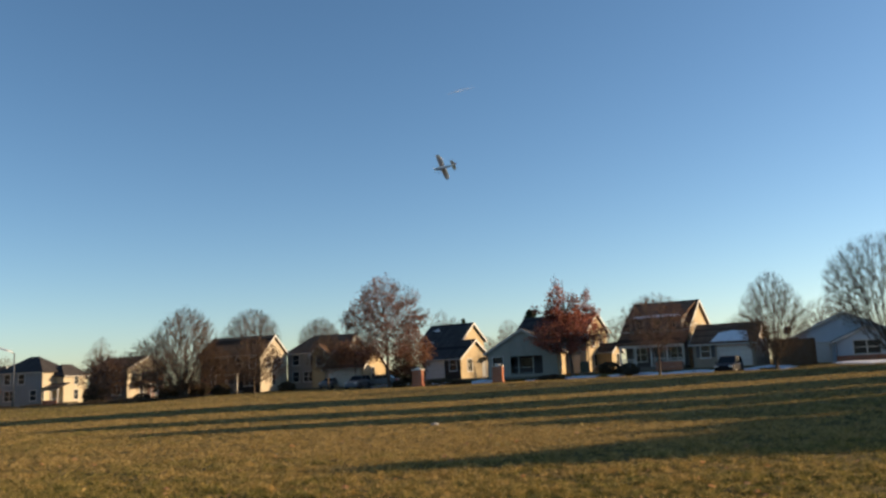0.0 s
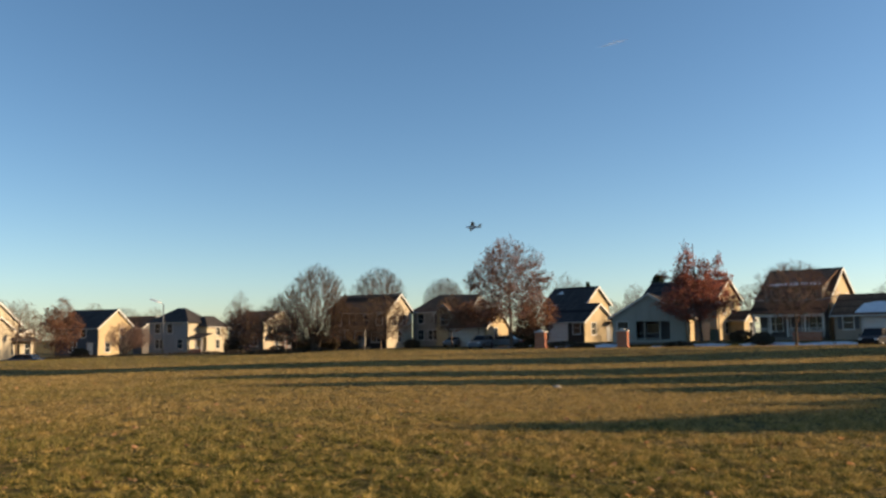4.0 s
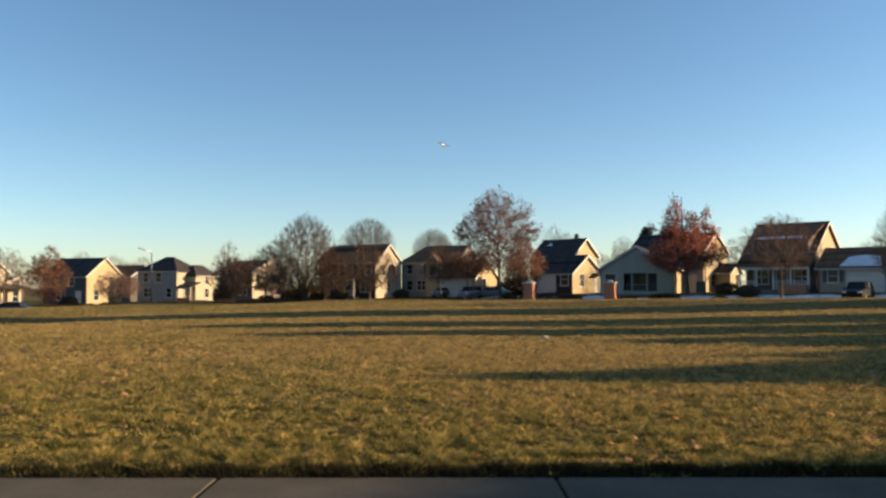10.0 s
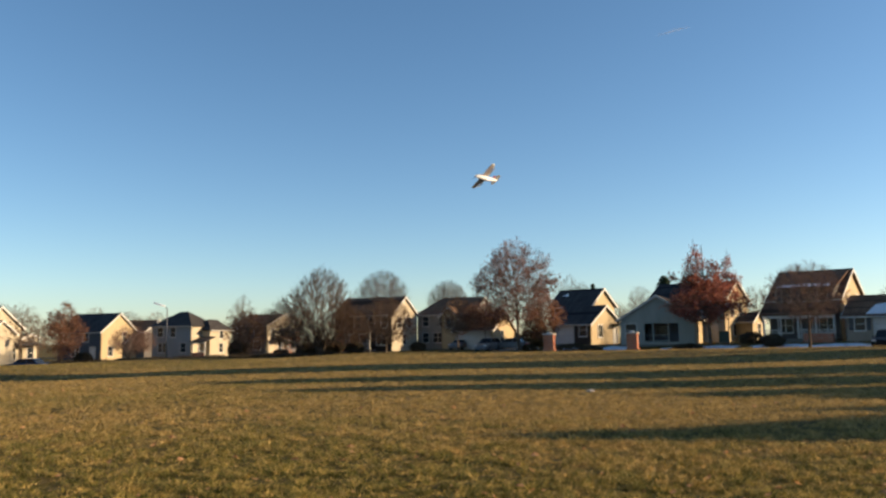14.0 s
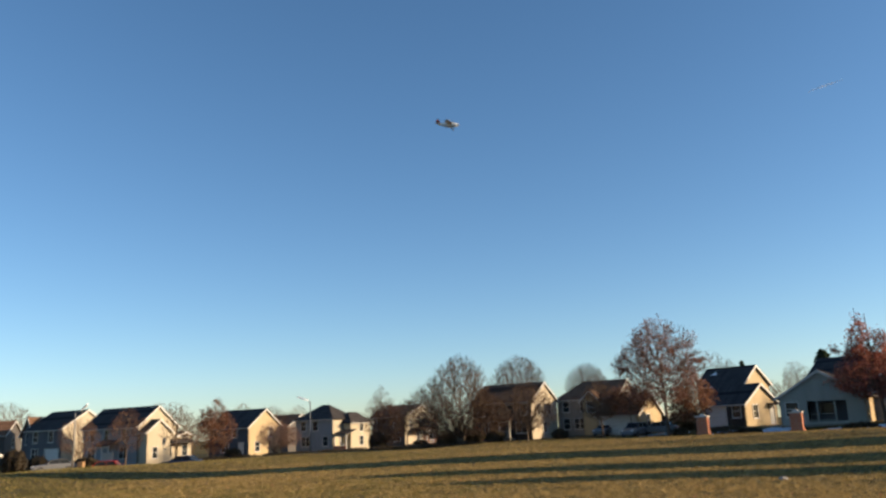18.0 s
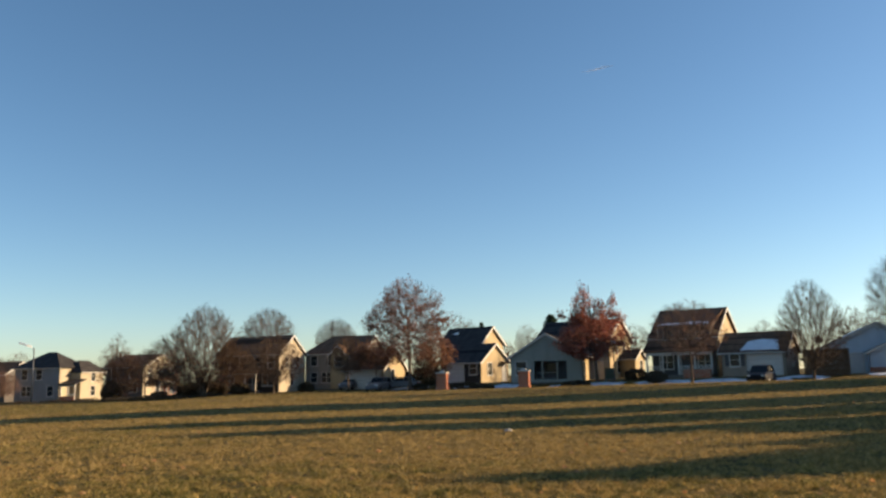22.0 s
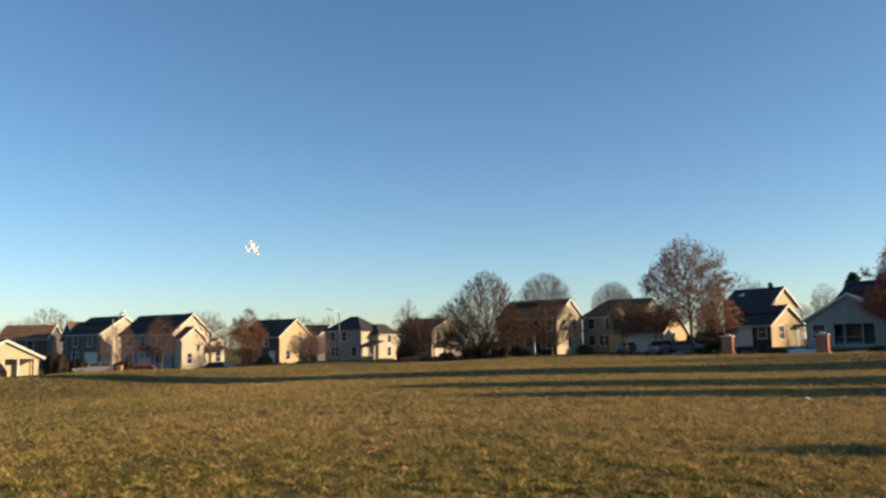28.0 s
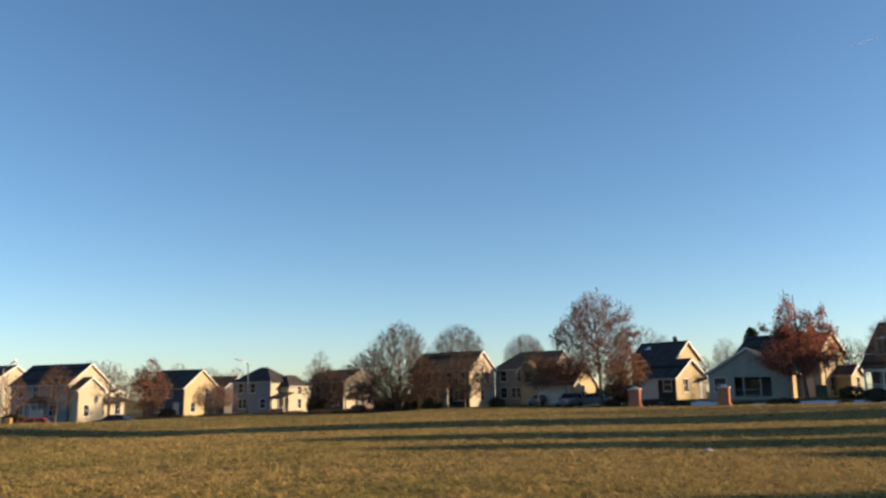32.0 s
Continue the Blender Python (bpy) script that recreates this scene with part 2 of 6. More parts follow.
LEAF_OAK = leaf_material("purplish_oak_leaves", [(0.0, (0.12, 0.058, 0.045)), (0.5, (0.2, 0.1, 0.075)), (1.0, (0.29, 0.17, 0.125))])
LEAF_DRY = leaf_material("dry_leaves", [(0.0, (0.13, 0.055, 0.03)), (0.5, (0.22, 0.1, 0.055)), (1.0, (0.32, 0.18, 0.1))])
LEAF_FALLEN = leaf_material("fallen_leaves", [(0.0, (0.35, 0.16, 0.06)), (1.0, (0.55, 0.33, 0.16))])
EVERGREEN = leaf_material("evergreen_needles", [(0.0, (0.02, 0.035, 0.018)), (1.0, (0.05, 0.075, 0.035))])
HEDGE = leaf_material("bare_hedge", [(0.0, (0.05, 0.04, 0.025)), (1.0, (0.12, 0.09, 0.05))])
METAL = mottled("galvanised_steel", (0.2, 0.195, 0.185), (0.28, 0.27, 0.255), 3, 30, 0.6, 0.1, 0.002, 0.3)
RUBBER = mottled("rubber", (0.018, 0.018, 0.018), (0.03, 0.03, 0.03), 5, 60, 0.8, 0.2, 0.003)
FENCE = mottled("fence_wood", (0.09, 0.055, 0.032), (0.15, 0.095, 0.055), 2, 20, 0.9, 0.5, 0.006, stretch=(1, 1, 0.2))


# ---- mesh tools ----
class Geo:
    """Vertices and faces of one mesh."""

    def __init__(self):
        self.v, self.f = [], []

    def poly(self, pts):
        n = len(self.v)
        self.v += [tuple(p) for p in pts]
        self.f.append(tuple(range(n, n + len(pts))))
        return self

    def box(self, x0, x1, y0, y1, z0, z1):
        n = len(self.v)
        self.v += [(x, y, z) for z in (z0, z1) for x, y in ((x0, y0), (x1, y0), (x1, y1), (x0, y1))]
        self.f += [tuple(n + i for i in q) for q in ((3, 2, 1, 0), (4, 5, 6, 7), (0, 1, 5, 4), (1, 2, 6, 5), (2, 3, 7, 6), (3, 0, 4, 7))]
        return self

    def bevel_box(self, x0, x1, y0, y1, z0, z1, c=0.02):
        """A box whose edges are cut by c."""
        prof = [(x0 + c, y0), (x1 - c, y0), (x1, y0 + c), (x1, y1 - c), (x1 - c, y1), (x0 + c, y1), (x0, y1 - c), (x0, y0 + c)]
        mx, my = (x0 + x1) / 2, (y0 + y1) / 2
        inner = [(mx + (x - mx) * (1 - 2 * c / (x1 - x0)), my + (y - my) * (1 - 2 * c / (y1 - y0))) for x, y in prof]
        self.loft([[(x, y, z0) for x, y in inner], [(x, y, z0 + c) for x, y in prof], [(x, y, z1 - c) for x, y in prof], [(x, y, z1) for x, y in inner]])
        return self

    def loft(self, rings, caps=True):
        n, k = len(self.v), len(rings[0])
        for r in rings:
            self.v += [tuple(p) for p in r]
        for i in range(len(rings) - 1):
            for j in range(k):
                a, b = n + i * k + j, n + i * k + (j + 1) % k
                self.f.append((a, b, b + k, a + k))
        if caps:
            self.f.append(tuple(range(n + k - 1, n - 1, -1)))
            self.f.append(tuple(range(n + (len(rings) - 1) * k, n + len(rings) * k)))
        return self

    def tube(self, p0, p1, r0, r1=None, n=10):
        r1 = r0 if r1 is None else r1
        p0, p1 = Vector(p0), Vector(p1)
        d = (p1 - p0).normalized()
        a = d.orthogonal().normalized()
        b = d.cross(a)
        ring = lambda p, r: [p + (a * math.cos(q) + b * math.sin(q)) * r for q in [2 * math.pi * i / n for i in range(n)]]
        return self.loft([ring(p0, r0), ring(p1, r1)])

    def frame_ring(self, outer, inner, y0, y1):
        """One closed casing between two rectangles (x0, x1, z0, z1), from y0 to y1 deep."""
        loop = lambda q, y: [(q[0], y, q[2]), (q[1], y, q[2]), (q[1], y, q[3]), (q[0], y, q[3])]
        n = len(self.v)
        self.v += loop(outer, y0) + loop(inner, y0) + loop(inner, y1) + loop(outer, y1)
        for a, b in ((0, 4), (4, 8), (8, 12), (12, 0)):
            for i in range(4):
                j = (i + 1) % 4
                self.f.append((n + a + i, n + a + j, n + b + j, n + b + i))
        return self

    def arch(self, w, h, f, top, y0, y1):
        """One casing up, across and down round an opening of w by h."""
        prof = [(-f, 0), (0, 0), (0, h), (w, h), (w, 0), (w + f, 0), (w + f, h + top), (-f, h + top)]
        return self.loft([[(x, y, z) for x, z in prof] for y in (y0, y1)])

    def slab(self, quad, t):
        """A plate of thickness t below the four (or three) points, which run anticlockwise from above."""
        q = [Vector(p) for p in quad]
        nrm = (q[1] - q[0]).cross(q[2] - q[0]).normalized()
        if nrm.z < 0:
            q.reverse()
            nrm = -nrm
        return self.loft([[p - nrm * t for p in q], q])

    def mesh(self, name):
        me = bpy.data.meshes.new(name)
        me.from_pydata(self.v, [], self.f)
        me.update()
        return me


def part(name, geo, mat, parent=None, label="", smooth=False):
    me = geo.mesh(name)
    me.materials.append(mat)
    if smooth:
        me.polygons.foreach_set("use_smooth", [True] * len(me.polygons))
    ob = new(name, me)
    if parent is not None:
        ob.parent = parent
    if label:
        ob["label"] = label
    return ob


def thing(name, m, label, category, group=""):
    root = new(name)
    root.matrix_basis = m
    return tagged(root, label, category, group)


STREET = [(95, 22), (62, 44), (40, 64), (18, 84), (2, 93), (-16, 99), (-34, 100), (-45, 94), (-50, 82), (-50, 66), (-46, 46), (-38, 22), (-30, -6), (-24, -40)]


def street_gap(x, y):
    """Distance from the middle of the street, for arrays."""
    gap = np.full(np.shape(x), 1e9)
    for (x0, y0), (x1, y1) in zip(STREET, STREET[1:]):
        dx, dy = x1 - x0, y1 - y0
        q = np.clip(((x - x0) * dx + (y - y0) * dy) / (dx * dx + dy * dy), 0, 1)
        gap = np.minimum(gap, np.hypot(x - x0 - q * dx, y - y0 - q * dy))
    return gap


def smooth_np(v):
    v = np.clip(v, 0, 1)
    return v * v * (3 - 2 * v)


def street_side(x, y):
    """Above 0 on the houses' side of the street."""
    lx, ly = np.array([p[0] for p in STREET[8::-1]], float), np.array([p[1] for p in STREET[8::-1]], float)
    return y - np.interp(x, lx, ly)


def ground_height(x, y):
    """The field falls gently to the west, the yards rise to the east, and the street lies in a shallow dip behind the raised rim of the field."""
    gap = street_gap(x, y)
    z = (-1.35 * smooth_np(-x / 65) + 0.62 * smooth_np(x / 46)) * smooth_np((np.hypot(x, y) - 8) / 30)
    z = z + 0.34 * smooth_np((gap - 4.5) / 6.0) * (street_side(x, y) > 0) * smooth_np((x + 6) / 18)
    west = np.interp(y, [-40, -6, 22, 46, 66, 82, 94], [-24, -30, -38, -46, -50, -50, -45])
    rim = (0.44 + 0.4 * smooth_np((80 - y) / 26)) * smooth_np((-x - 20) / 16) + 0.16 * smooth_np((x + 20) / 8)
    z = z + rim * smooth_np((34 - gap) / 28) * smooth_np((gap - 4.2) / 2.0) * (street_side(x, y) < 0) * (x > west)
    return z - 0.4 * smooth_np((6.0 - gap) / 2.2)


def ground_z(x, y):
    return float(ground_height(np.array([float(x)]), np.array([float(y)]))[0])


def spot(az, d, rz=0.0, lift=0.0):
    x, y = d * math.sin(radians(az)), d * math.cos(radians(az))
    return pose(x, y, ground_z(x, y) + lift, 0, 0, rz)


# ---- ground: one sheet out to the horizon ----
def build_ground():
    xs = np.unique(np.concatenate([np.linspace(-2500, -130, 14), np.linspace(-130, 110, 200), np.linspace(110, 2500, 14)]))
    ys = np.unique(np.concatenate([np.linspace(-2500, -60, 12), np.linspace(-60, 170, 180), np.linspace(170, 2500, 14)]))
    g = Geo()
    gx, gy = np.meshgrid(xs, ys)
    g.v = np.stack([gx, gy, ground_height(gx, gy) - 0.02], -1).reshape(-1, 3).tolist()
    k = len(xs)
    g.f = [(j * k + i, j * k + i + 1, (j + 1) * k + i + 1, (j + 1) * k + i) for j in range(len(ys) - 1) for i in range(k - 1)]
    return tagged(part("ground", g, TURF, None, "", True), "tan and olive winter lawn of a wide park field", "ground", kind="structure")


build_ground()


def strip(name, line, width, mat, lift, label, category, thick=0.12, step=4.0):
    """A road or path along a line of (x, y) points, as a raised plate that follows the ground."""
    pts = []
    for (x0, y0), (x1, y1) in zip(line, line[1:]):
        n = max(1, int(math.hypot(x1 - x0, y1 - y0) / step))
        pts += [Vector((x0 + (x1 - x0) * i / n, y0 + (y1 - y0) * i / n)) for i in range(n)]
    pts.append(Vector(line[-1]))
    rings = []
    for i, p in enumerate(pts):
        d = (pts[min(i + 1, len(pts) - 1)] - pts[max(i - 1, 0)]).normalized()
        s = Vector((-d.y, d.x)) * width / 2
        z = ground_z(p.x, p.y) + lift
        rings.append([(p.x + s.x, p.y + s.y, z), (p.x - s.x, p.y - s.y, z), (p.x - s.x, p.y - s.y, z - thick), (p.x + s.x, p.y + s.y, z - thick)])
    g = Geo()
    g.loft(rings)
    return tagged(part(name, g, mat), label, category, kind="structure")


# ---- houses ----
def wall_panel(g, p, u, width, height, holes, t=0.14):
    """A wall from p along u, with rectangular holes (u0, u1, z0, z1) that go through it; its outside is on the right of u."""
    us = sorted({0.0, width, *[h[0] for h in holes], *[h[1] for h in holes]})
    zs = sorted({0.0, height, *[h[2] for h in holes], *[h[3] for h in holes]})
    u, p = Vector(u), Vector(p)
    n = Vector((-u.y, u.x, 0)) * t                 # inwards
    at = lambda a, z, k=0.0: p + u * a + Vector((0, 0, z)) + n * k
    inside = lambda a, z: any(h[0] < a < h[1] and h[2] < z < h[3] for h in holes)
    for a0, a1 in zip(us, us[1:]):
        for z0, z1 in zip(zs, zs[1:]):
            if not inside((a0 + a1) / 2, (z0 + z1) / 2):
                g.poly([at(a0, z0), at(a1, z0), at(a1, z1), at(a0, z1)])
                g.poly([at(a0, z0, 1), at(a0, z1, 1), at(a1, z1, 1), at(a1, z0, 1)])
    for a0, a1, z0, z1 in holes + [(0.0, width, 0.0, height)]:
        ring = [(a0, z0), (a1, z0), (a1, z1), (a0, z1)]
        for (a, z), (b, w) in zip(ring, ring[1:] + ring[:1]):
            g.poly([at(a, z), at(a, z, 1), at(b, w, 1), at(b, w)])


def window(root, p, u, hole, cross=True, shutters=None, trim=None):
    trim = trim or TRIM
    a0, a1, z0, z1 = hole
    rot = math.atan2(u[1], u[0])
    base = Matrix.Translation(Vector(p) + Vector(u) * a0 + Vector((0, 0, z0))) @ Matrix.Rotation(rot, 4, "Z")
    w, h = a1 - a0, z1 - z0
    g = Geo()
    f = 0.09
    g.frame_ring((-f, w + f, -f, h + f), (0, w, 0, h), -0.05, 0.03)
    fr = part("window", g, trim, root)
    fr.matrix_basis = base
    if cross:
        part("sash_rail", Geo().box(0, w, 0.02, 0.07, h / 2 - 0.03, h / 2 + 0.03), trim, fr)
        if w > 1.3:
            part("mullion", Geo().box(w / 2 - 0.05, w / 2 + 0.05, 0.021, 0.071, 0, h), trim, fr)
    part("pane", Geo().box(0.0, w, 0.08, 0.1, 0.0, h), GLASS, fr)
    part("sill", Geo().box(-f - 0.04, w + f + 0.04, -0.1, -0.052, -f - 0.05, -f + 0.01), TRIM, fr)
    if shutters is not None:
        for s in (-f - 0.42, w + f + 0.02):
            q = Geo().box(s, s + 0.4, -0.035, -0.003, 0, h)
            for i in range(6):
                q.box(s + 0.05, s + 0.35, -0.05, -0.036, 0.1 + i * (h - 0.2) / 6, 0.1 + (i + 0.6) * (h - 0.2) / 6)
            part("shutter", q, shutters, fr)
    return fr


def entry_door(root, p, u, hole, mat):
    a0, a1, z0, z1 = hole
    base = Matrix.Translation(Vector(p) + Vector(u) * a0 + Vector((0, 0, z0))) @ Matrix.Rotation(math.atan2(u[1], u[0]), 4, "Z")
    w, h = a1 - a0, z1 - z0
    g = Geo().box(0, w, 0.05, 0.1, 0, h)
    for i in range(2):
        for j in range(3):
            g.box(0.1 + i * w / 2, w / 2 - 0.06 + i * w / 2, 0.035, 0.049, 0.15 + j * h / 3, h / 3 - 0.05 + j * h / 3)
    d = part("door", g, mat, root)
    d.matrix_basis = base
    part("door_frame", Geo().arch(w, h, 0.1, 0.12, -0.04, 0.03), TRIM, d)
    part("door_handle", Geo().tube((w - 0.09, 0.05, 1.0), (w - 0.09, -0.02, 1.0), 0.03), METAL, d)


def garage_door(root, p, u, hole):
    a0, a1, z0, z1 = hole
    base = Matrix.Translation(Vector(p) + Vector(u) * a0 + Vector((0, 0, z0))) @ Matrix.Rotation(math.atan2(u[1], u[0]), 4, "Z")
    w, h = a1 - a0, z1 - z0
    d = part("garage_door", Geo().arch(w, h, 0.14, 0.16, -0.04, 0.05), TRIM, root, "white sectional garage door")
    d.matrix_basis = base
    n = max(2, round(w / 0.6))
    for r in range(4):
        g = Geo().box(0, w, 0.06, 0.1, r * h / 4 + 0.008, (r + 1) * h / 4 - 0.008)
        for i in range(n):
            g.box((i + 0.12) * w / n, (i + 0.88) * w / n, 0.045, 0.059, r * h / 4 + 0.09, (r + 1) * h / 4 - 0.09)
        part("panel", g, DOORW, d)


def block(root, x0, x1, y0, y1, h, rise, ridge, wall, roof, over=0.4, base=0.0, holes=None, hip=(0.0, 0.0), foundation=True, snow=()):
    """A rectangular volume of a house with its walls and pitched roof.
    ridge 'x': ridge along the front; 'y': gable to the front. holes: front, right, back, left -> list of ('win'|'door'|'garage', u0, u1, z0, z1, extra)."""
    holes = holes or {}
    sides = {"front": ((x0, y0), (1, 0), x1 - x0), "right": ((x1, y0), (0, 1), y1 - y0), "back": ((x1, y1), (-1, 0), x1 - x0), "left": ((x0, y1), (0, -1), y1 - y0)}
    for side, (p, u, w) in sides.items():
        hs = holes.get(side, [])
        g = Geo()
        p3, u3 = (p[0], p[1], base), (u[0], u[1], 0)
        wall_panel(g, p3, u3, w, h, [k[1:5] for k in hs])
        gabled = (ridge == "x" and side in ("right", "left") and not hip[side == "right"]) or (ridge == "y" and side in ("front", "back") and not hip[side == "back"])
        if gabled:
            inn = Vector((-u[1], u[0], 0)) * 0.14
            a, b, c = Vector(p3) + Vector((0, 0, h)), Vector(p3) + Vector(u3) * w + Vector((0, 0, h)), Vector(p3) + Vector(u3) * w / 2 + Vector((0, 0, h + rise))
            g.loft([[a + inn, b + inn, c + inn], [a, b, c]])
        ob = part("wall", g, wall if not isinstance(wall, dict) else wall[side], root)
        for k in hs:
            if k[0] == "open":
                continue
            if k[0] == "win":
                window(root, p3, u3, k[1:5], len(k) < 7, k[5] if len(k) > 5 else None, k[6] if len(k) > 6 else None)
            elif k[0] == "door":
                entry_door(root, p3, u3, k[1:5], k[5] if len(k) > 5 else DOORW)
            else:
                garage_door(root, p3, u3, k[1:5])
    if foundation:
        part("foundation", Geo().box(x0 - 0.03, x1 + 0.03, y0 - 0.03, y1 + 0.03, base - 1.2, base - 0.004), CONCRETE, root)
    # roof planes; local frame so that the ridge runs along s
    z0, z1 = base + h, base + h + rise
    if ridge == "x":
        half, L = (y1 - y0) / 2, x1 - x0
        P = lambda s, c, z: (x0 + s, (y0 + y1) / 2 + c, z)
    else:
        half, L = (x1 - x0) / 2, y1 - y0
        P = lambda s, c, z: ((x0 + x1) / 2 - c, y0 + s, z)
    drop = rise / half * over
    e = half + over
    s0, s1 = (-over * 0.7 if not hip[0] else -over), (L + over * 0.7 if not hip[1] else L + over)
    r0, r1 = (hip[0] if hip[0] else s0), (L - hip[1] if hip[1] else s1)
    lift = 0.06
    t = 0.16
    for sgn in (-1, 1):
        q = [P(s0, sgn * e, z0 - drop + lift), P(s1, sgn * e, z0 - drop + lift), P(r1, 0, z1 + lift), P(r0, 0, z1 + lift)]
        part("roof", Geo().slab(q, t), roof, root)
        a, b = Vector(q[0]), Vector(q[1])
        out = Vector(P(0, sgn * 0.1, 0)) - Vector(P(0, 0, 0))
        part("gutter", Geo().loft([[c + out * k + Vector((0, 0, z)) for k, z in ((0.03, -0.03), (1.1, -0.03), (1.0, -0.15), (0.03, -0.16))] for c in (a, b)]), TRIM, root)
    if hip[0]:
        part("roof", Geo().slab([P(s0, -e, z0 - drop + lift), P(s0, e, z0 - drop + lift), P(r0, 0, z1 + lift)], t), roof, root)
    if hip[1]:
        part("roof", Geo().slab([P(s1, -e, z0 - drop + lift), P(s1, e, z0 - drop + lift), P(r1, 0, z1 + lift)], t), roof, root)
    for end, s, flag in ((-1, s0, hip[0]), (1, s1, hip[1])):
        if not flag:
            for sgn in (-1, 1):
                a, b = Vector(P(s, sgn * e, z0 - drop + lift - 0.01)), Vector(P(s, 0, z1 + lift - 0.01))
                out = Vector(P(end * 0.05, 0, 0)) - Vector(P(0, 0, 0))
                dn = Vector((0, 0, -0.26))
                part("bargeboard", Geo().loft([[a, a + out, a + out + dn, a + dn], [b, b + out, b + out + dn, b + dn]]), TRIM, root)
    for sgn, sa, sb, ca, cb in snow:
        z = lambda c: z1 + lift + 0.03 - rise / half * c
        q = [P(sa, sgn * cb, z(cb)), P(sb, sgn * cb, z(cb)), P(sb - 0.4, sgn * ca, z(ca)), P((sa + sb) / 2, sgn * (ca - 0.25), z(ca - 0.25)), P(sa + 0.5, sgn * (ca + 0.1), z(ca + 0.1))]
        part("roof_snow", Geo().slab(q, 0.05), SNOW, root, "thin leftover snow")


def porch(root, x0, x1, y0, y1, h, roof, posts=3, rail=True, base=0.0, rise=0.7):
    """A porch before the front wall: floor, posts, lean-to roof and railing; y0 is its outer edge."""
    part("porch_floor", Geo().box(x0, x1, y0, y1 - 0.01, base - 0.9, base + 0.25), CONCRETE, root)
    part("porch_roof", Geo().slab([(x0 - 0.25, y0 - 0.3, base + h), (x1 + 0.25, y0 - 0.3, base + h), (x1 + 0.25, y1 - 0.02, base + h + rise), (x0 - 0.25, y1 - 0.02, base + h + rise)], 0.14), roof, root)
    part("porch_beam", Geo().box(x0, x1, y0, y0 + 0.18, base + h - 0.4, base + h - 0.12), TRIM, root)
    for i in range(posts):
        x = x0 + 0.09 + (x1 - x0 - 0.18) * i / max(1, posts - 1)
        part("post", Geo().bevel_box(x - 0.08, x + 0.08, y0 + 0.01, y0 + 0.17, base + 0.25, base + h - 0.4, 0.02), TRIM, root)
        if rail and i < posts - 1:
            xn = x0 + 0.09 + (x1 - x0 - 0.18) * (i + 1) / (posts - 1)
            if i == posts // 2 - 1 and posts > 2:
                continue
            g = Geo().box(x + 0.08, xn - 0.08, y0 + 0.06, y0 + 0.12, base + 1.1, base + 1.17)
            g.box(x + 0.08, xn - 0.08, y0 + 0.06, y0 + 0.12, base + 0.35, base + 0.41)
            for k in range(int((xn - x) / 0.14)):
                g.box(x + 0.12 + k * 0.14, x + 0.155 + k * 0.14, y0 + 0.072, y0 + 0.108, base + 0.411, base + 1.099)
            part("railing", g, TRIM, root)


def house(label, az, d, rz, lift=0.0):
    return thing("house", spot(az, d, rz, lift), label, "house", "houses round the field")


def turned(root, m, build):
    """Parts that build() adds to a house, set at another angle."""
    old = set(root.children)
    build()
    for ob in root.children:
        if ob not in old:
            ob.matrix_basis = m @ ob.matrix_basis


def win(u, z, w=1.0, h=1.4, sh=None):
    return ("win", u - w / 2, u + w / 2, z, z + h, sh)


